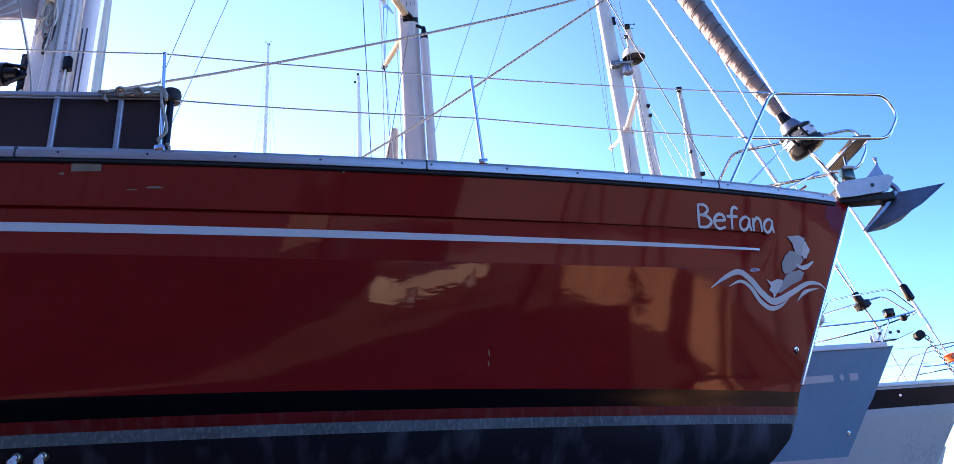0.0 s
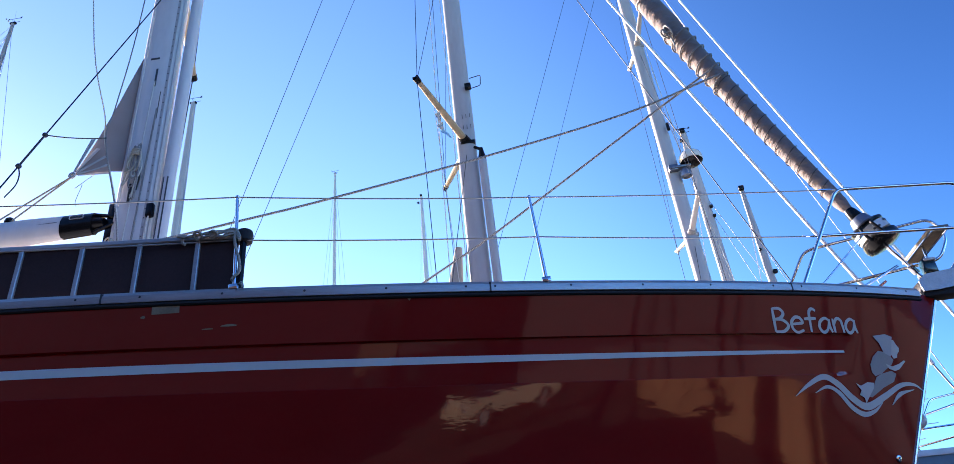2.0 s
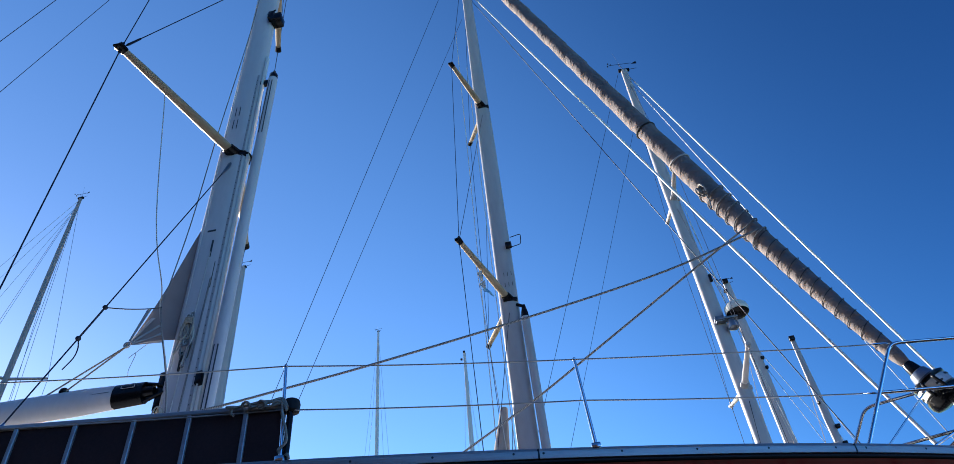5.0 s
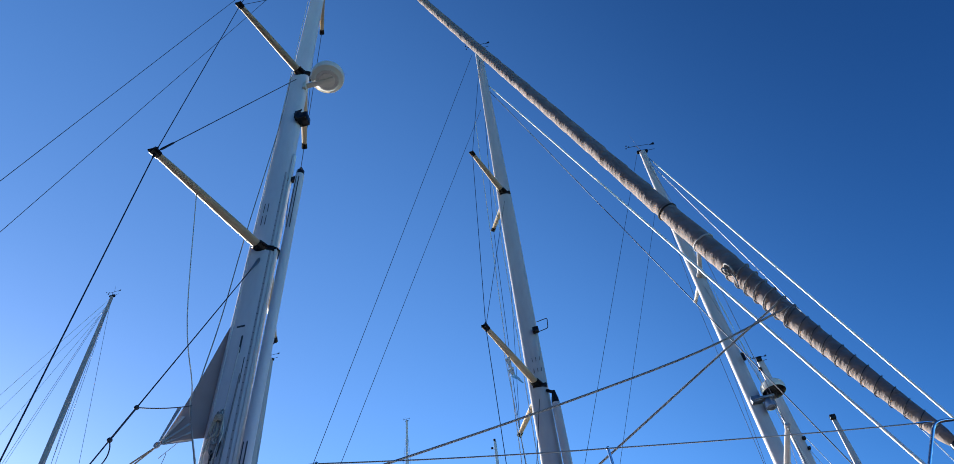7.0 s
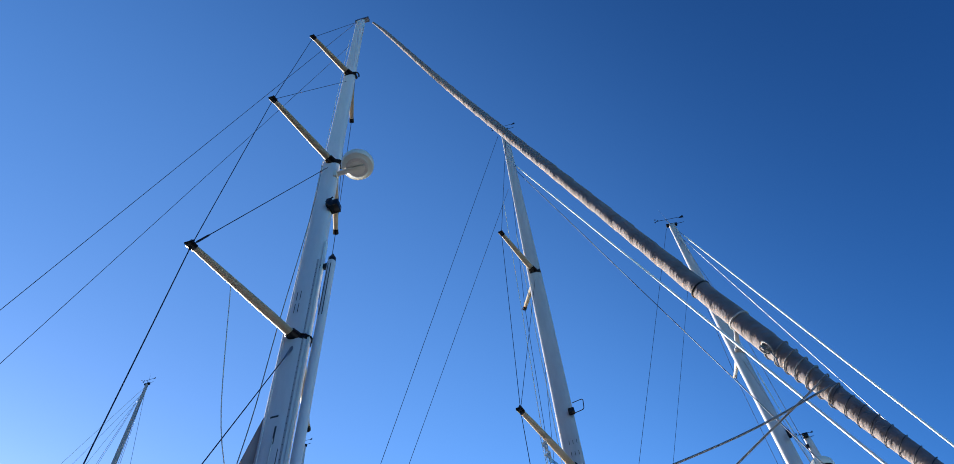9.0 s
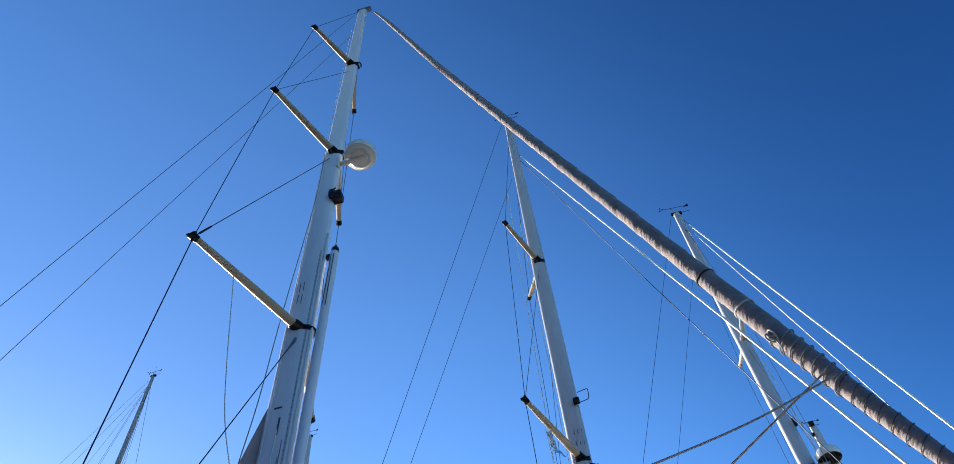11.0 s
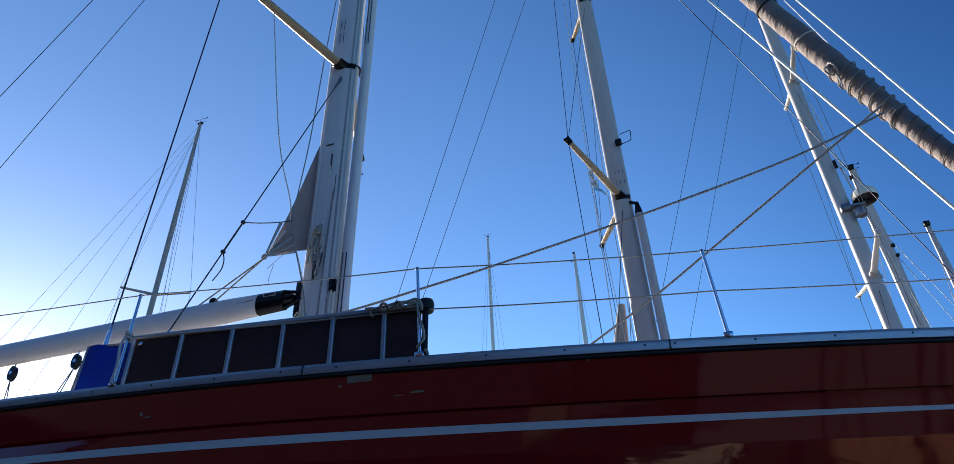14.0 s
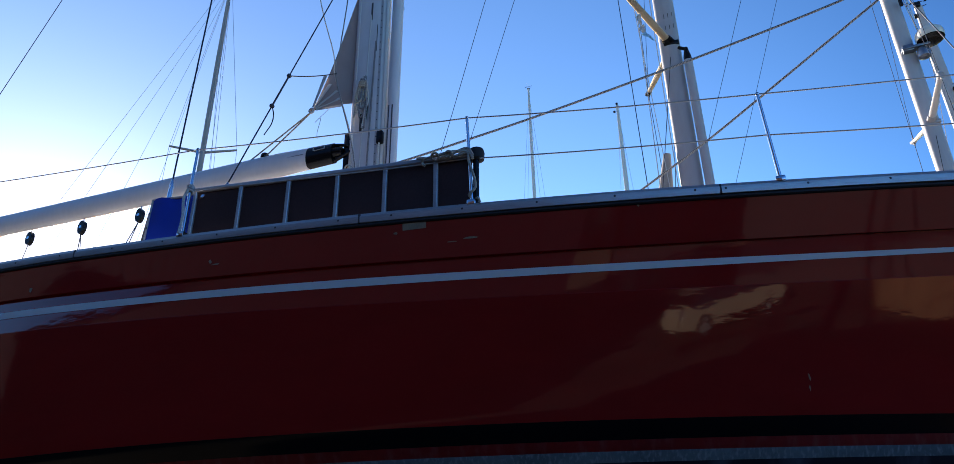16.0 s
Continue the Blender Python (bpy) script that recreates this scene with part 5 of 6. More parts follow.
g.tube(arc([f.lerp(h2, 0.58) + gn * 0.02, f.lerp(h2, 0.45) + gn * 0.025 + gu * -0.005, f.lerp(h2, 0.30) + gn * 0.02 - gu * 0.03, f.lerp(h2, 0.17) + gn * 0.02 - gu * 0.035, f.lerp(h2, 0.10) + gn * 0.02 + gu * 0.01, f.lerp(h2, 0.07) - gn * 0.02 - gu * 0.01, f.lerp(h2, 0.05) + gn * 0.02 - gu * 0.05, f + gn * 0.02 - gu * 0.06], 5), 0.009, 7)
part("rope_tail", g, ROPE_TAN, lash)
g = Geo()
g.tube(arc([gp(0.13, 1.0, 0.045), gp(0.145, 0.98, 0.05), gp(0.148, 0.90, 0.04), gp(0.14, 0.86, 0.04)], 5), 0.009, 7)
part("rope_tail", g, ROPE_TAN, lash)

# blue weather cloth behind the next stanchion
g = Geo()
rows = []
A, Bp = Vector((-4.20, 3.70, 0)), Vector((-4.62, 3.665, 0))
for i in range(9):
    p = A.lerp(Bp, i / 8)
    rows.append([p + Vector((0, -0.006 * math.sin(i * 1.3) * j, 4.06 + 0.05 * i / 8 + (0.44 + 0.0 * i) * j / 3)) for j in range(4)])
g.rings(rows, closed=False)
g.rings([[q + Vector((0, 0.006, 0)) for q in r] for r in rows], closed=False)
cloth = tagged(part("weather_cloth", g, BLUE_CLOTH), "royal blue canvas weather cloth laced to the lifelines", "weather cloth")
g = Geo()
g.tube([rows[-1][3] + Vector((-0.005, -0.004, 0.0)), rows[-1][0] + Vector((-0.005, -0.004, 0))], 0.008, 6)
g.tube([rows[0][3], rows[-1][3]], 0.009, 6)
part("hem", g, PATCHW, cloth)
g = Geo()
a, b = ST[0]
g.tube(arc([a.lerp(b, 0.52) + gn * 0.02, a.lerp(b, 0.4) + gn * 0.03 + gu * 0.02, a.lerp(b, 0.2) + gn * 0.03 - gu * 0.0, a.lerp(b, 0.02) + gn * 0.03 + gu * 0.01], 5), 0.011, 7)
for q in (0.50, 0.53, 0.55):
    c = a.lerp(b, q)
    g.tube([c + (gu * math.cos(w) + gn * math.sin(w)) * 0.022 + Vector((0, 0, 0.01 * math.sin(w))) for w in np.linspace(0, 6.283, 11)], 0.010, 7)
tagged(part("rope_lashing", g, ROPE_WHITE), "white rope hitched round a stanchion", "rope")
# deck cleat of white horn shape forward, and a thin cord by the cloth
g = Geo()
for dz in (0.17, 0.3):
    g.tube(sag((-4.62, 3.66, 4.12 + dz), (-6.2, 4.9, 4.18 + dz * 0.4), 0.01, 6), 0.006, 6)
tagged(part("lacing_cord", g, ROPE_DARK), "dark lacing cord tied from the weather cloth", "cord")
g = Geo()
c = RH.at(9.35, 1.75, RH.rail(9.3) + 0.10)
g.tube([c - RH.ax * 0.2, c - RH.ax * 0.1 + Vector((0, 0, 0.02)), c + RH.ax * 0.1 + Vector((0, 0, 0.02)), c + RH.ax * 0.2], [0.01, 0.02, 0.02, 0.01], 8)
g.tube([c, c - Vector((0, 0, 0.14))], 0.02, 8)
tagged(part("deck_cleat", g, STEEL), "stainless horn cleat beside the toe rail", "cleat")

# ---- neighbouring yachts ----
def simple_keel(h, parent, material):
    g = Geo()
    s0 = h.length * 0.42
    g.rings([[h.at(s0 + a * 1.2 + 1.2 + k, b * w, z) for a, b in ((-1, 0), (-0.5, 1), (0.4, 0.9), (1, 0), (0.4, -0.9), (-0.5, -1))] for z, w, k in ((1.7, 0.14, 0), (0.9, 0.13, 0.1), (0.02, 0.13, 0.2))])
    part("keel", g, material, parent)


def toe_rail(h, parent, material, high=0.04, s0=0.1):
    for side in (1, -1):
        g = Geo()
        g.rings([[h.at(s, side * (h.width(s, h.rail(s)) + o), h.rail(s) + q) for o, q in ((0.014, -0.02), (0.018, 0.01), (0.012, high), (-0.03, high), (-0.03, -0.02))] for s in np.linspace(s0, h.length, 50)])
        part("toe_rail", g, material, parent)


def guard(h, parent, first=1.3, step=1.9, count=6, high=0.6):
    for side in (1, -1):
        tops = []
        for k in range(count):
            s = first + 0.6 + step * k
            z = h.rail(s) + 0.03
            b = side * (h.width(s, h.rail(s)) - 0.02)
            g = Geo()
            g.tube([h.at(s, b, z), h.at(s, b, z + high)], 0.012, 8)
            part("stanchion", g, STEEL, parent)
            tops.append((s, b, z))
        for f in (1.0, 0.5):
            g = Geo()
            g.tube([h.at(first - 0.55, side * 0.36, h.rail(0.6) + high * f + 0.06)] + [h.at(s, b, z + high * f) for s, b, z in tops], 0.004, 6)
            part("lifeline", g, WIRE, parent)


def yacht_mast(parent, x, y, z0, z1, fore, wide, material, turn, sp, name="mast", n=16, taper=None, paint=CREAM):
    """A mast with its pairs of spreaders (height, reach, sweep aft) and shrouds down to the deck."""
    m = part(name, mast_tube(x, y, z0, z1, fore, wide, turn, taper, n), material, parent, "painted aluminium mast")
    f = Vector((math.cos(radians(turn)), math.sin(radians(turn)), 0))
    sd = Vector((math.sin(radians(turn)), -math.cos(radians(turn)), 0))
    for side in (1, -1):
        last = None
        for z, reach, sweep, rise in sp:
            root = Vector((x, y, z)) + sd * side * wide * 0.45
            tip = Vector((x, y, z + rise)) + sd * side * reach - f * sweep
            spreader(m, root, tip, 0.068, 0.045, paint)
            if last is None:
                wire("shroud", m, tip, Vector((x, y, z0)) + sd * side * (reach + 0.25) - f * sweep * 0.7, 0.0065)
                wire("lower_shroud", m, Vector((x, y, z - 0.25)) + sd * side * wide * 0.4, Vector((x, y, z0)) + sd * side * reach - f * 0.9, 0.006)
            else:
                wire("shroud", m, last, tip, 0.006)
            last = tip
            nxt = [q for q in sp if q[0] > z]
            if nxt:
                wire("diagonal", m, tip, Vector((x, y, nxt[0][0] - 0.3)) + sd * side * wide * 0.4, 0.005)
        wire("shroud", m, last, Vector((x, y, z1 - 0.9)) + sd * side * wide * 0.3, 0.006)
    return m, f, sd


def wind_gear(parent, p, f, sd, size=1.0):
    """Wind vane, cups and aerial on a masthead."""
    p = Vector(p)
    g = Geo()
    g.tube([p, p + Vector((0, 0, 0.28 * size)) - f * 0.1 * size], 0.008, 6)
    g.tube([p + Vector((0, 0, 0.28 * size)) - f * 0.35 * size, p + Vector((0, 0, 0.28 * size)) + f * 0.25 * size], 0.008, 6)
    g.tube([p + f * 0.15 * size, p + f * 0.35 * size + Vector((0, 0, 0.02))], 0.008, 6)
    g.slab([p + Vector((0, 0, 0.24 * size)) + f * 0.25 * size, p + Vector((0, 0, 0.34 * size)) + f * 0.4 * size, p + Vector((0, 0, 0.22 * size)) + f * 0.4 * size], sd * 0.008)
    for a in range(3):
        g.ball(p + Vector((0, 0, 0.30 * size)) - f * 0.35 * size + f * 0.06 * math.cos(a * 2.1) + sd * 0.06 * math.sin(a * 2.1), 0.025, 6, 4)
    part("wind_gear", g, PLASTIC, parent, "small black wind vane and cups")
    g = Geo()
    g.tube([p - sd * 0.05, p - sd * 0.1 + Vector((0, 0, 1.0 * size)) - f * 0.15], [0.006, 0.002], 5)
    part("aerial", g, WIRE, parent)
    g = Geo()
    g.box(p - Vector((0, 0, 0.03)), (0.15 * size, 0.05, 0.04), (f, sd, Vector((0, 0, 1))), bevel=0.01)
    part("masthead_fitting", g, PLASTIC, parent)


def furled(parent, a, b, r, material, label):
    g = Geo()
    a, b = Vector(a), Vector(b)
    n = 12
    g.tube([a.lerp(b, 0.05 + 0.93 * i / n) for i in range(n + 1)], [r * (1.0 - 0.35 * i / n) for i in range(n + 1)], 12)
    part("furled_genoa", g, material, parent, label)
    g = Geo()
    g.tube([a, b], 0.012, 6)
    part("forestay", g, WIRE, parent)


def small_pulpit(h, parent, reach=0.1, high=0.62, r=0.012):
    z = h.rail(0)
    for side in (1, -1):
        g = Geo()
        g.tube(rounded([h.at(1.25, side * 0.62, h.rail(1.2) + 0.02), h.at(0.75, side * 0.40, h.rail(0.8) + high + 0.03), h.at(-reach, side * 0.17, z + high + 0.10), h.at(-reach - 0.28, side * 0.10, z + high - 0.22), h.at(0.1, side * 0.22, z + 0.30), h.at(1.0, side * 0.52, h.rail(1.0) + 0.30)], 0.08, 4), r, 8)
        part("pulpit_tube", g, STEEL, parent)
        g = Geo()
        g.tube([h.at(0.2, side * 0.2, z + 0.02), h.at(0.02, side * 0.2, z + 0.32)], r, 8)
        part("pulpit_leg", g, STEEL, parent)
    g = Geo()
    g.tube([h.at(-reach - 0.28, 0.10, z + high - 0.22), h.at(-reach - 0.28, -0.10, z + high - 0.22)], r, 8)
    part("pulpit_tube", g, STEEL, parent)


# pale blue yacht
BH = Hull((5.11, 10.03, 0), -7.7, np.polyfit([0, 3, 6, 9], [3.71, 3.56, 3.52, 3.56], 2), [(2.2, 1.04), (3.71, 0.0)], 2.2, 1.95, 12.8,
          [(1.04, 2.2), (1.2, 2.0), (1.5, 1.75), (2.2, 1.55), (4, 1.4), (7, 1.4), (10, 1.6), (12.8, 2.1)])
blue = thing("blue_yacht", BH.at(6, 0, 0), "pale blue sailing yacht laid up ashore, tall grey mast", "sailing yacht")
build_hull(BH, blue, [(None, 2.45, 0), (None, 2.16, 1), (None, -9, 2)], [PALEBLUE, WHITEGEL, NAVY])
simple_keel(BH, blue, NAVY)
toe_rail(BH, blue, WHITEGEL, 0.05)
guard(BH, blue)
small_pulpit(BH, blue)
for s0, s1 in ((0.95, 4.0),):
    g = Geo()
    g.rings([[BH.skin(s, BH.rail(s) - 0.30, 0.004), BH.skin(s, BH.rail(s) - 0.385, 0.004)] for s in np.linspace(s0, 9, 40)], closed=False)
    part("stripe", g, WHITEGEL, blue, "white stripe")
for k, (a, b) in enumerate(((0.60, 0.72),)):
    g = Geo()
    g.rings([[BH.skin(s, BH.rail(s) - 0.30, 0.004), BH.skin(s, BH.rail(s) - 0.385, 0.004)] for s in np.linspace(a, b, 5)], closed=False)
    part("stripe_end", g, WHITEGEL, blue)
g = Geo()
c = [BH.skin(0.83 + 0.03 * math.cos(a), BH.rail(0.8) - 0.342 + 0.042 * math.sin(a), 0.004) for a in np.linspace(0, 6.283, 9)[:-1]]
g.add(c, [tuple(range(8))])
part("stripe_mark", g, WHITEGEL, blue)
c = BH.skin(0.86, 2.66)
g = Geo()
g.lathe(c, BH.side, [(0, 0.03), (0.01, 0.03), (0.012, 0.016), (0.004, 0.014)], 10)
part("skin_fitting", g, STEEL, blue)
# its bow gear
g = Geo()
for b in (0.06, -0.06):
    g.slab([BH.at(0.25, b, 3.78), BH.at(0.25, b, 3.90), BH.at(-0.42, b, 4.02), BH.at(-0.46, b, 3.92), BH.at(-0.05, b, 3.78)], BH.side * 0.012)
bowr = part("bow_roller", g, STEEL, blue, smooth=False)
g = Geo()
g.lathe(BH.at(-0.34, -0.06, 3.80), BH.side, [(0, 0.06), (0.03, 0.035), (0.09, 0.035), (0.12, 0.06)], 14)
part("roller_wheel", g, RUBBER, bowr)
g = Geo()
g.ball(BH.at(-0.22, 0.0, 4.06), 0.05, 10, 8)
part("stopper_knob", g, RUBBER, bowr)
for s in (0.15, 0.02, -0.08):
    g = Geo()
    g.lathe(BH.at(s, 0.07, 3.87), BH.side, [(0, 0.022), (0.004, 0.022)], 10)
    part("plate_hole", g, INK, bowr)
g = Geo()
g.lathe(BH.at(1.05, 0.55, 4.02), BH.side, [(0, 0.08), (0.02, 0.10), (0.16, 0.10), (0.19, 0.07)], 14)
tagged(part("buoy_light", g, WHITEGEL), "white lifebuoy light clamped to a pulpit rail", "lifebuoy light")
g = Geo()
g.box(BH.at(-0.02, 0.10, 4.12), (0.06, 0.05, 0.055), bevel=0.012)
part("bow_lamp", g, PLASTIC, blue)
# chain hanging from its roller to the ground
p = BH.at(-0.42, 0.0, 3.78)
chain = thing("anchor_chain", (p.x, p.y, 0), "galvanised chain hanging from a bow roller", "chain")
links = []
e = Vector((p.x + 1.55, p.y - 0.5, 0.05))
pts = sag(p, e, 0.25, 110)
for i in range(len(pts) - 1):
    a, b = pts[i], pts[i + 1]
    t = (b - a).normalized()
    u = BH.side if i % 2 else t.cross(BH.side)
    u = (u - t * u.dot(t)).normalized()
    m = (a + b) / 2
    ln = (b - a).length * 0.66
    g = Geo()
    ring = [m + t * ln * math.cos(q) + u * 0.024 * math.sin(q) for q in np.linspace(0, 6.283, 10)]
    g.tube(ring, 0.007, 5)
    links.append(part("link", g, GALV, chain))
# mast, pole, stays
m2, f2, s2 = yacht_mast(blue, -1.13, 10.87, 3.5, 24.25, 0.355, 0.25, MASTG, 2.6, [(10.38, 1.60, 0.615, 0.25), (16.27, 1.2, 0.49, 0.31)], taper=15.0)
wind_gear(m2, (-1.13, 10.87, 24.27), f2, s2)
furled(blue, BH.at(0.12, 0, 3.95), (-1.08, 10.84, 21.9), 0.029, BRIGHT, "white furled genoa")
wire("inner_stay", m2, (-1.05, 10.85, 21.5), BH.at(0.95, 0, 3.75), 0.008)
fdv = (Vector((-1.08, 10.84, 21.9)) - BH.at(0.12, 0, 3.95)).normalized()
g = Geo()
g.lathe(BH.at(0.12, 0, 3.95) + fdv * 0.30, fdv, [(0, 0.05), (0.02, 0.11), (0.10, 0.11), (0.12, 0.06), (0.25, 0.05)], 14)
part("furling_drum", g, PLASTIC, blue, "black furling drum")
g = Geo()
g.tube([(-0.83, 10.72, 3.6), (-0.86, 10.72, 9.85)], 0.075, 14)
pole2 = tagged(part("spinnaker_pole", g, MASTG), "grey spinnaker pole stowed upright against a mast", "spinnaker pole")
g = Geo()
g.lathe((-0.86, 10.72, 9.85), (0, 0, 1), [(0, 0.075), (0.1, 0.065), (0.22, 0.04), (0.28, 0.03)], 12)
g.tube([(-0.86, 10.72, 10.1), (-0.98, 10.78, 10.22)], 0.03, 8)
part("pole_end", g, PLASTIC, pole2)
for z, mt in ((11.65, PLASTIC),):
    g = Geo()
    g.box((-0.97, 10.72, z), (0.06, 0.05, 0.055), bevel=0.012)
    if mt is PLASTIC:
        g.tube(rounded([(-0.92, 10.68, z - 0.1), (-0.72, 10.62, z - 0.12), (-0.70, 10.62, z + 0.14), (-0.92, 10.68, z + 0.16)], 0.05), 0.008, 6)
    part("deck_lamp", g, mt, m2)
for k in range(2):
    for j in range(3):
        g = Geo()
        g.box((-1.14 + 0.07 * j, 10.735, 10.95 - 0.26 * k), (0.0045, 0.004, 0.045))
        part("print_bar", g, INK, m2)
wire("backstay", m2, (-1.35, 10.88, 24.0), (-7.35, 11.0, 3.8), 0.006)
wire("running_backstay", m2, (-1.35, 10.86, 20.5), (-6.3, 10.0, 3.8), 0.005)
wire("topping_lift", m2, (-1.52, 10.6, 19.5), (-1.62, 10.6, 4.2), 0.008, ROPE_WHITE)
wire("flag_line", m2, (-1.52, 9.9, 10.58), (-1.28, 10.3, 4.2), 0.006, ROPE_WHITE)
wire("halyard", m2, (-1.36, 10.74, 18.0), (-1.32, 10.70, 4.0), 0.008, ROPE_WHITE)
# its boom end with the mainsail bunched behind the mast
g = Geo()
g.tube([(-1.45, 10.85, 8.2), (-1.65, 10.86, 6.9), (-1.75, 10.87, 5.0)], [0.06, 0.18, 0.26], 12)
part("gathered_sail", g, CANVAS, blue, "sail gathered against the mast")
PALE_CLOTH = mat("pale_blue_cloth", (0.25, 0.45, 0.60), 0.8)
for (p, q, w), cloth in ((((-1.50, 9.9, 10.42), (-1.44, 9.9, 10.20), 0.07), PATCHW), (((-1.475, 9.9, 10.17), (-1.40, 9.9, 10.0), 0.08), PATCHW), (((-1.44, 9.9, 10.02), (-1.27, 9.9, 9.82), 0.05), PALE_CLOTH)):
    p, q = Vector(p), Vector(q)
    rows = []
    for i in range(6):
        c = p.lerp(q, i / 5) + Vector((0, 0.02 * math.sin(i * 1.7), 0))
        rows.append([c + Vector((w * (1 - i / 6), 0.01, w * 0.5 * (1 - i / 6))), c - Vector((w * 0.3, 0, w * 0.4 * (1 - i / 6)))])
    g = Geo()
    g.rings(rows, closed=False)
    g.rings([[v + Vector((0, 0.004, 0)) for v in r] for r in rows], closed=False)
    tagged(part("pennant", g, cloth), "small faded pennant hanging on a flag halyard", "pennant", "pennants")

# cream yacht with a dark band
WH = Hull((8.5, 14.3, 0), -5.0, np.polyfit([0, 3, 6, 9], [3.82, 3.70, 3.66, 3.70], 2), [(2.0, 1.35), (3.82, 0.0)], 2.0, 2.0, 13.0,
          [(1.35, 2.0), (1.6, 1.8), (2.2, 1.6), (4, 1.45), (7, 1.4), (10, 1.6), (13, 2.1)])
cream = thing("cream_yacht", WH.at(6, 0, 0), "cream sailing yacht with a dark band below the rail", "sailing yacht")
build_hull(WH, cream, [(0.06, None, 1), (0.36, None, 0), (0.46, None, 1), (None, 1.95, 2), (None, -9, 3)], [DARKBAND, WHITEGEL, CREAMHULL, NAVY])
simple_keel(WH, cream, NAVY)
toe_rail(WH, cream, ALU, 0.05)
guard(WH, cream)
small_pulpit(WH, cream)
g = Geo()
c = WH.skin(1.62, WH.rail(1.6) - 0.17)
g.lathe(c, WH.side, [(0, 0.025), (0.012, 0.025)], 8)
part("skin_fitting", g, STEEL, cream)
m3, f3, s3 = yacht_mast(cream, 3.21, 15.0, 3.6, 22.1, 0.33, 0.24, MASTG, 6.8, [(10.05, 1.2, 0.0, 0.30), (15.9, 1.05, 0.0, 0.25)], taper=17.0, paint=MASTW)
wind_gear(m3, (3.21, 15.0, 22.15), f3, s3, 1.2)
furled(cream, WH.at(0.15, 0, 3.95), (3.30, 14.98, 21.7), 0.033, BRIGHT, "white furled genoa")
wire("stay", m3, (3.32, 14.98, 21.2), WH.at(1.1, 0, 3.9), 0.009, WIRE)
fdv = (Vector((3.3, 14.98, 21.7)) - WH.at(0.15, 0, 3.95)).normalized()
g = Geo()
g.lathe(WH.at(0.15, 0, 3.95) + fdv * 0.25, fdv, [(0, 0.05), (0.02, 0.12), (0.04, 0.10), (0.12, 0.10), (0.14, 0.12), (0.16, 0.05)], 14)
part("furling_drum", g, ORANGE, cream, "orange furling drum")
g = Geo()
g.lathe(WH.at(0.15, 0, 3.95) + fdv * 1.55, fdv, [(0, 0.05), (0.03, 0.08), (0.3, 0.08), (0.34, 0.05)], 10)
part("swivel", g, PLASTIC, cream)
wire("backstay", m3, (3.0, 15.0, 22.0), (-3.6, 15.6, 4.0), 0.006)
wire("running_backstay", m3, (3.0, 15.0, 19.5), (-2.6, 14.8, 4.0), 0.005)
for k in range(3):
    wire("halyard", m3, (3.34 + 0.04 * k, 14.85, 17.0 - k * 2.0), (3.75 + 0.22 * k, 14.80, 4.2), 0.007, ROPE_WHITE)
# radar on its mast
g = Geo()
rc = Vector((3.655, 14.8, 11.98))
g.lathe(rc - Vector((0, 0, 0.14)), (0, 0, 1), [(0.03, 0.25), (0.07, 0.27), (0.13, 0.275), (0.20, 0.26), (0.26, 0.21), (0.28, 0.09)], 24)
rd = part("radar_dome", g, DOME, m3, "white radar dome on a bracket")
g = Geo()
g.lathe(rc + Vector((0, 0, -0.165)), (0, 0, 1), [(0, 0.05), (0.004, 0.20), (0.05, 0.262), (0.058, 0.05)], 24)
part("radar_underside", g, PLASTIC, rd, "dark radar underside")
g = Geo()
g.box(rc + Vector((-0.30, 0.02, -0.21)), (0.26, 0.09, 0.028), bevel=0.008)
g.box(rc + Vector((-0.44, 0.06, -0.19)), (0.10, 0.10, 0.075), bevel=0.01)
part("radar_bracket", g, GALV, rd)
g = Geo()
g.lathe(rc + Vector((-0.20, 0, -0.52)), (0, 0, 1), [(0, 0.06), (0.03, 0.12), (0.14, 0.135), (0.22, 0.10), (0.28, 0.04)], 16)
part("hailer", g, GALV, rd)
g = Geo()
g.lathe((3.36, 14.8, 12.9), (0, 0, 1), [(0, 0.04), (0.2, 0.04)], 8)
part("steaming_light", g, PLASTIC, m3)


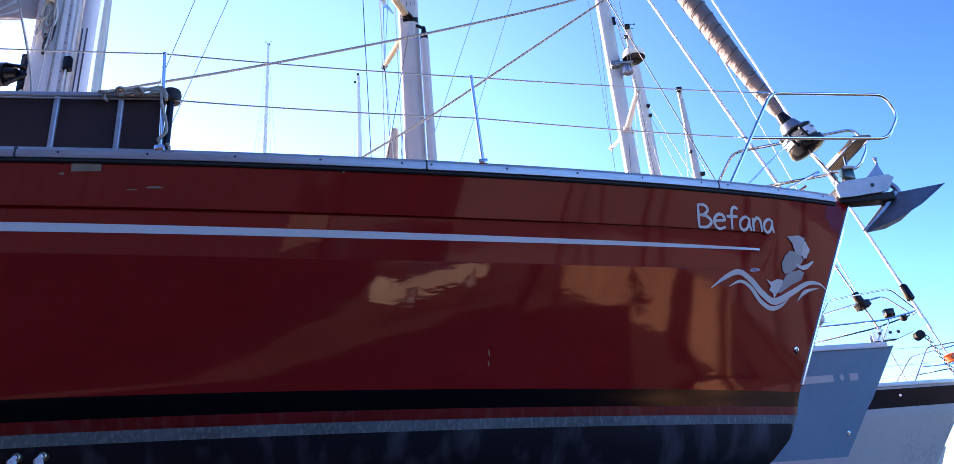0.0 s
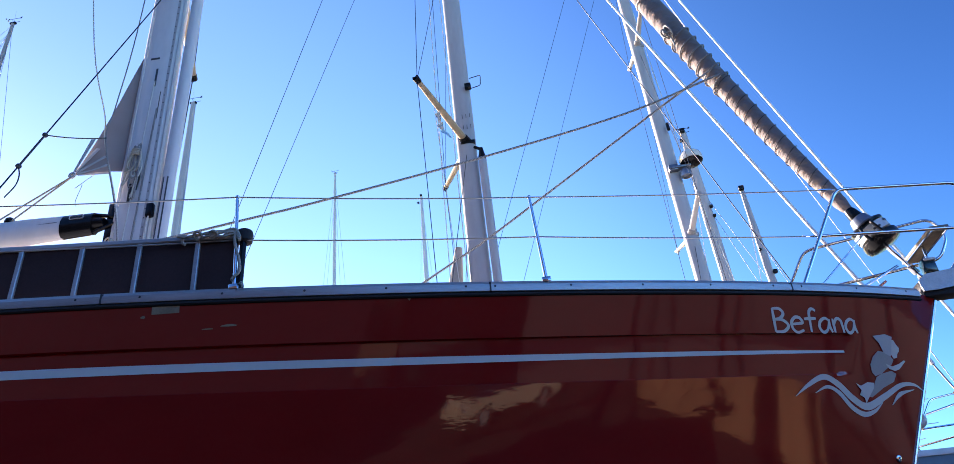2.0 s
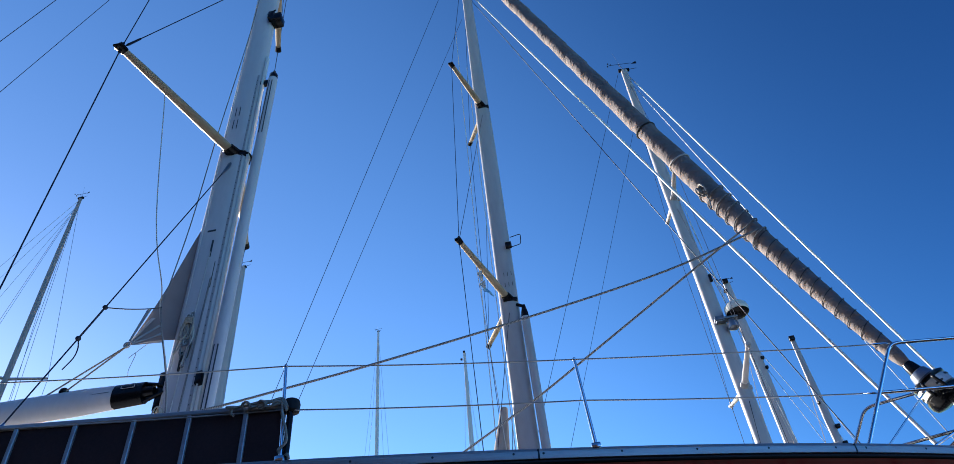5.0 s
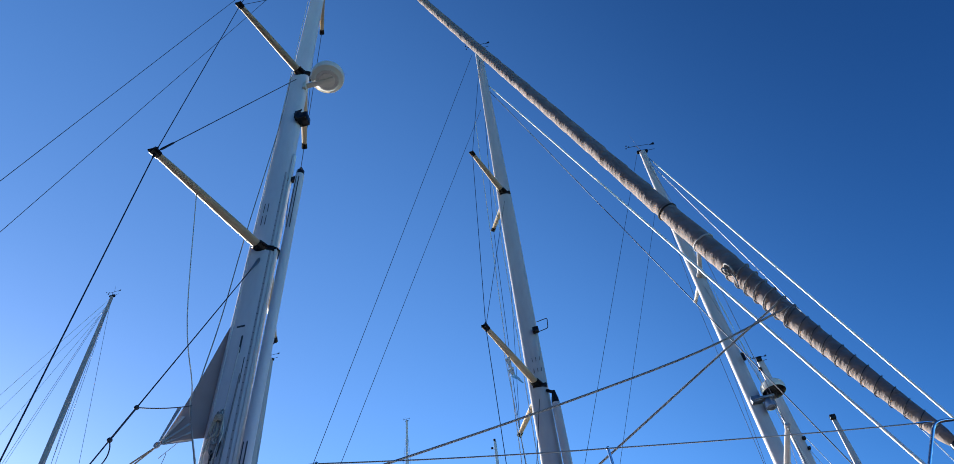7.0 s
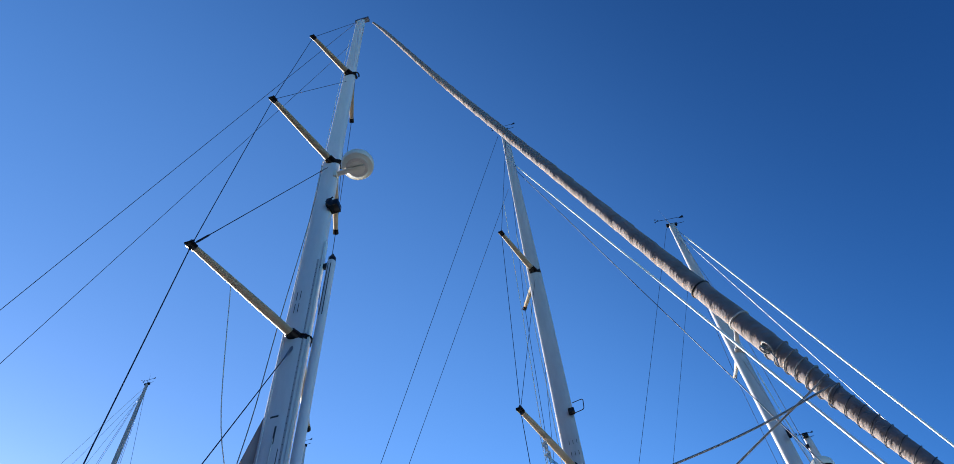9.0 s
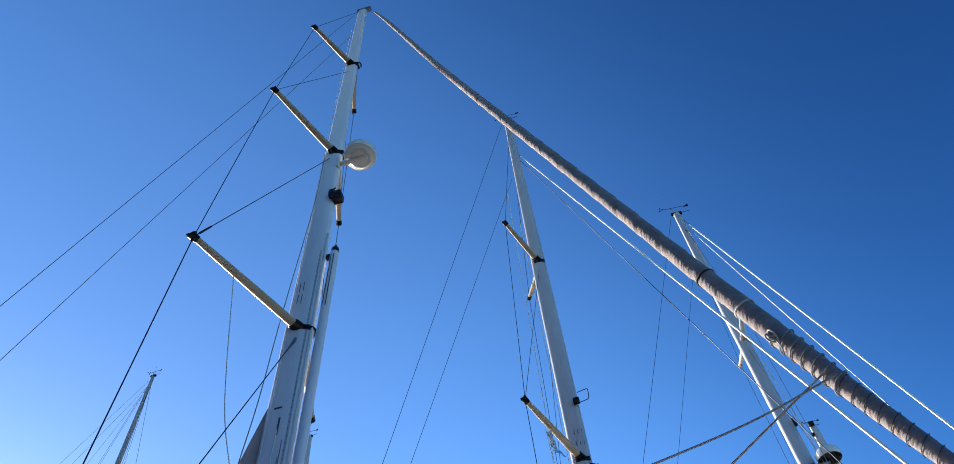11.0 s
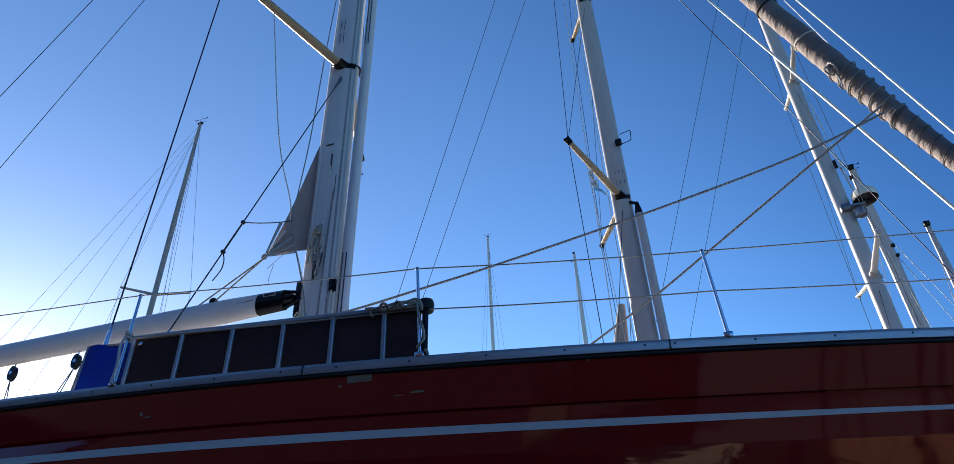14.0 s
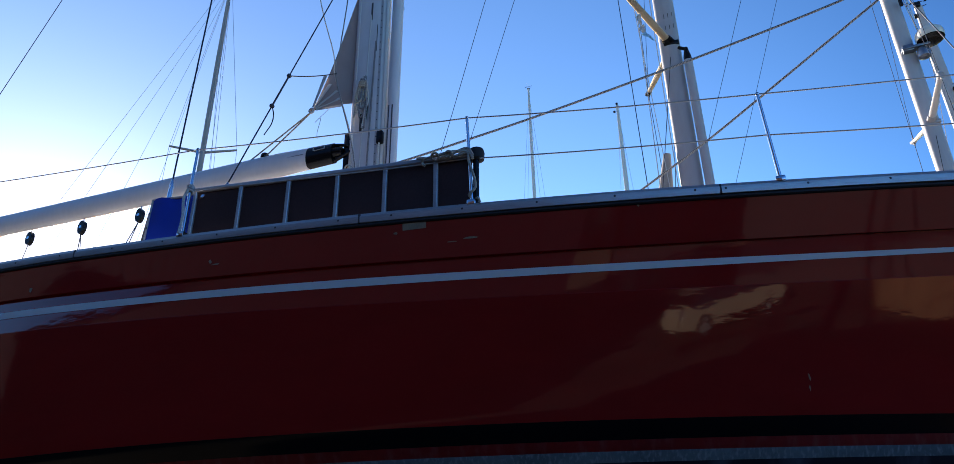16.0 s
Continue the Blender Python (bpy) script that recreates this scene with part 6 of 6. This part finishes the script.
def far_mast(x, y, z0, z1, thick, label, cross=(), material=MASTW, stays=(), gear=True, group="distant masts", yaw=0.82, fittings=()):
    """A mast with its crosstrees, stays and wind gear, standing on a plain hull beyond the others."""
    t = thing("distant_mast", (x, y, 0), label, "mast", group)
    m = part("mast", mast_tube(x, y, z0, z1, thick * 1.25, thick, 0, z1 - 0.2 * (z1 - z0), 12), material, t)
    for z, reach in cross:
        for k in (1, -1):
            g = Geo()
            tip = (x + k * reach * math.cos(yaw), y + k * reach * math.sin(yaw), z + 0.20)
            g.tube([(x, y, z), tip], [0.055, 0.04], 8)
            part("crosstree", g, material, m)
            wire("shroud", m, tip, (x, y, z1 - 0.2), 0.008, WIRE)
            wire("shroud", m, tip, (x + k * reach * 1.08 * math.cos(yaw), y + k * reach * 1.08 * math.sin(yaw), z0), 0.008, WIRE)
    for dx, dy, zt in stays:
        wire("stay", m, (x, y, z1 - zt), (x + dx, y + dy, z0), 0.008, WIRE)
    for z, w, out in fittings:
        g = Geo()
        g.box((x + out * thick * 0.55, y - thick * 0.5, z), (w, 0.05, w * 0.8), bevel=0.01)
        part("mast_fitting", g, PLASTIC, m, "dark fitting")
    if gear:
        wind_gear(m, (x, y, z1), Vector((1, 0, 0)), Vector((0, -1, 0)), 0.55 if y > 30 or z1 < 16 else 0.8)
    return m


# hulls that carry the distant masts, hidden behind the nearer yachts
def plain_hull(x, y, length, label, turn=0.0, sheer=3.0):
    hh = Hull((x + length * 0.42, y, 0), turn, np.polyfit([0, 5, 10], [sheer, sheer - 0.15, sheer - 0.1], 2), [(1.6, 0.8), (sheer, 0.0)], 1.6, 1.7, length,
              [(0.8, 1.6), (1.2, 1.3), (3, 1.0), (7, 1.0), (length, 1.4)])
    t = thing("moored_yacht", (x, y, 0), label, "sailing yacht", "yachts beyond")
    build_hull(hh, t, [(None, 1.58, 0), (None, -9, 1)], [WHITEGEL, NAVY])
    simple_keel(hh, t, NAVY)


far_mast(-18.95, 17.72, 2.9, 25.7, 0.165, "tall grey mast with crosstrees beyond the yard", [(16.85, 1.22)], BACKLIT_GREY,
         [(-19.5, 0.6, 0.1), (-13.8, -0.5, 0.5), (-10.0, 0.4, 0.6), (-5.6, 0.6, 0.4), (1.6, -0.5, 0.1), (1.2, 0.4, 0.1), (0.9, 0.9, 4.0)], yaw=0.56)
far_mast(-12.95, 38.65, 2.9, 32.2, 0.17, "thin pale mast far beyond the yard", [], MASTW, [(-2.6, 0.3, 0.4), (2.4, 0.2, 0.4), (-1.9, 0.2, 1.6), (1.4, 0.2, 1.2)])
far_mast(-6.66, 35.4, 2.9, 26.8, 0.2, "thin pale mast far beyond the yard", [], MASTW, [(-1.6, 0.3, 0.4), (1.5, 0.2, 0.4), (-0.5, 0.0, 0.4)], gear=False,
         fittings=[(26.85, 0.06, 0), (26.35, 0.06, -1.6)])
far_mast(4.47, 18.1, 2.6, 15.2, 0.24, "white mizzen mast with a small vane", [], MASTG, [(3.6, 0.3, 2.0), (2.6, -0.4, 2.4), (-1.2, 0.5, 0.6), (0.8, 0.3, 3.4)],
         fittings=[(15.20, 0.075, -0.3), (14.85, 0.05, -1.0), (12.5, 0.045, 0.9), (12.2, 0.04, 1.0), (6.9, 0.09, 0.4)])
far_mast(4.90, 16.0, 2.4, 11.62, 0.14, "short white mizzen mast among the rigging", [], MASTG, [(2.2, 0.3, 1.4), (1.5, 0.5, 2.0), (-0.9, 0.2, 0.2)], gear=False,
         fittings=[(11.64, 0.065, -0.3), (9.3, 0.05, 1.3), (8.9, 0.05, 1.3), (8.75, 0.04, 1.8), (9.9, 0.03, -0.8)])
far_mast(-12.3, 20.0, 2.9, 22.0, 0.22, "slim mast standing behind the red yacht's mast", [], MASTG, [(0.35, 0.2, 0.3), (-0.2, 0.3, 0.3), (0.7, -0.2, 0.5)])
for x, y, ln, tn in ((-18.9, 17.7, 13, 0), (-12.9, 38.6, 13, 4), (-6.6, 35.4, 12, -3), (4.7, 18.1, 12, 2), (-12.2, 20.0, 12, -4)):
    plain_hull(x, y, ln, "white yacht laid up ashore behind the others", tn)

# ---- what the hull mirrors behind the camera; sheds, wall and houses are unseen stand-ins ----
def house(x0, x1, y, depth, high, wall, roofline, label, windows):
    t = thing("mirrored_house", ((x0 + x1) / 2, y, 0), label, "house", "harbour houses")
    g = Geo()
    g.box(((x0 + x1) / 2, y - depth / 2, high / 2), ((x1 - x0) / 2, depth / 2, high / 2))
    w = part("wall", g, wall, t, smooth=False)
    g = Geo()
    g.rings([[(x, y + 0.3, high), (x, y - depth / 2, high + roofline), (x, y - depth - 0.3, high)] for x in (x0 - 0.3, x1 + 0.3)])
    part("roof", g, ROOF, t, smooth=False)
    for wx, wz, ww, wh in windows:
        g = Geo()
        g.box((wx, y + 0.02, wz), (ww / 2, 0.04, wh / 2))
        part("window", g, GLASSY, t, smooth=False)
        g = Geo()
        for k in (-1, 1):
            g.box((wx + k * ww * 0.78, y + 0.03, wz), (ww * 0.24, 0.03, wh / 2))
        part("shutter", g, SHUTTER, t, smooth=False)


# unseen row, tall enough to keep bright sky out of the hull's reflection
for k, (a, b, hgt, mtl) in enumerate(((4.6, 13.5, 12.6, WALLR), (14.0, 24.0, 10.4, WALLQ), (24.5, 36.0, 9.0, WALLQ), (36.5, 52.0, 8.6, WALLQ))):
    house(a, b, -34.0, 9, hgt, mtl, 2.0, "rendered house with dark shutters, unseen, added for the hull's reflection", [(a + (b - a) * q, z, 1.0, 1.5) for q in (0.2, 0.5, 0.8) for z in (1.8, 4.4, 7.0)])

# shed with a dark boarded front, added unseen to darken the hull's reflection
shed = thing("added_dark_shed", (-20, -14, 0), "long shed with dark tarred boards, unseen, added to darken the hull's reflection", "shed")
g = Geo()
g.box((-22.0, -18.0, 7.2), (26.0, 4.0, 7.2))
part("wall", g, TAR, shed, smooth=False)
g = Geo()
g.rings([[(x, -13.6, 14.4), (x, -18.0, 16.0), (x, -22.4, 14.4)] for x in (-48.4, 4.4)])
part("roof", g, ROOF, shed, smooth=False)
for k in range(60):
    g = Geo()
    g.box((-47.6 + k * 0.866, -13.985, 7.2), (0.06, 0.02, 7.18))
    part("batten", g, TAR, shed, smooth=False)

# taller wing towards the stern, added unseen to block sun from the yard
wing = thing("shade_wing", (-31, 2, 0), "tall dark boarded shed wing, unseen, added to shade the yard", "shed")
g = Geo()
g.box((-31.0, 2.0, 7.2), (3.0, 11.9, 7.2))
part("wall", g, TAR, wing, smooth=False)
g = Geo()
g.rings([[(-27.6, y, 14.4), (-31.0, y, 15.8), (-34.4, y, 14.4)] for y in (-9.5, 14.3)])
part("roof", g, ROOF, wing, smooth=False)
for k in range(26):
    g = Geo()
    g.box((-27.985, -9.5 + k * 0.92, 7.2), (0.02, 0.06, 7.18))
    part("batten", g, TAR, wing, smooth=False)

# parked car
CX, CY = 8.3, -7.5
car = thing("parked_car", (CX, CY, 0), "silver estate car parked in the yard", "car")
g = Geo()
prof = [(-2.1, 0.35), (-2.15, 0.75), (-1.95, 0.95), (-1.0, 1.02), (1.2, 1.0), (2.0, 0.85), (2.15, 0.6), (2.1, 0.35)]
g.rings([[(CX + x, CY + w * (1 if z > 0.5 else 0.97), z) for x, z in prof] for w in (-0.86, -0.80, 0.80, 0.86)])
part("body", g, CARPAINT, car)
g = Geo()
cab = [(-1.95, 0.98), (-1.55, 1.42), (-0.3, 1.5), (0.45, 1.42), (1.25, 1.0)]
g.rings([[(CX + x, CY + w * (0.86 if z > 1.2 else 1), z) for x, z in cab] for w in (-0.80, 0.80)])
part("cabin_glass", g, GLASSY, car)
g = Geo()
g.rings([[(CX + x, CY + w, z) for x, z in ((-1.6, 1.41), (-0.3, 1.49), (0.45, 1.41), (0.4, 1.45), (-0.3, 1.54), (-1.62, 1.45))] for w in (-0.70, 0.70)])
part("roof_panel", g, CARPAINT, car)
for dx in (-1.35, 1.35):
    for dy in (-0.78, 0.78):
        g = Geo()
        g.lathe((CX + dx, CY + dy - 0.1, 0.32), (0, 1, 0), [(0, 0.2), (0.02, 0.31), (0.18, 0.31), (0.2, 0.2)], 18)
        w = part("wheel", g, RUBBER, car)
        g = Geo()
        g.lathe((CX + dx, CY + dy - 0.105, 0.32), (0, 1, 0), [(0, 0.18), (0.21, 0.18)], 14)
        part("rim", g, ALU, w)

for dy in (-0.62, 0.62):
    g = Geo()
    g.ball((CX - 2.12, CY + dy, 0.72), 0.11, 10, 6)
    part("headlight", g, STEEL, car, "bright headlight")
for dy in (-0.87, 0.87):
    g = Geo()
    g.tube([(CX - 1.95, CY + dy, 0.98), (CX + 1.2, CY + dy, 1.03)], 0.025, 6)
    part("window_trim", g, STEEL, car, "chrome window trim")
# low wall with stepped coping, added unseen to put orange patches in the hull
g = Geo()
for y0, y1, h in ((-4.6, -2.6, 1.5), (-2.6, 0.2, 1.95), (0.2, 2.6, 1.6)):
    g.box((13.0, (y0 + y1) / 2, h / 2), (0.2, (y1 - y0) / 2, h / 2), bevel=0.02)
    g.box((13.0, (y0 + y1) / 2, h + 0.05), (0.27, (y1 - y0) / 2 - 0.01, 0.05), bevel=0.02)
tagged(part("added_ochre_wall", g, WALLP, smooth=False), "low ochre rendered wall with stepped coping, unseen, added for orange patches in the hull", "wall", kind="structure")

# second shed beyond the low wall, added unseen to hide the mirrored bright horizon
store = thing("backdrop_shed", (30, -10, 0), "dark boarded shed, unseen, added to cover the horizon mirrored in the hull", "shed")
g = Geo()
g.box((29.0, -12.0, 3.4), (5.0, 22.0, 3.4))
part("wall", g, TAR, store, smooth=False)
g = Geo()
g.rings([[(23.6, y, 6.8), (29.0, y, 8.2), (34.4, y, 6.8)] for y in (-34.4, 10.4)])
part("roof", g, ROOF, store, smooth=False)
g = Geo()
g.box((23.93, -12.0, 2.1), (0.06, 22.0, 2.1))
part("base_wall", g, WALLQ, store, "dark grey rendered base wall", smooth=False)
for k in range(24):
    g = Geo()
    g.box((23.985, -33.5 + k * 1.87, 3.4), (0.02, 0.06, 3.38))
    part("batten", g, TAR, store, smooth=False)
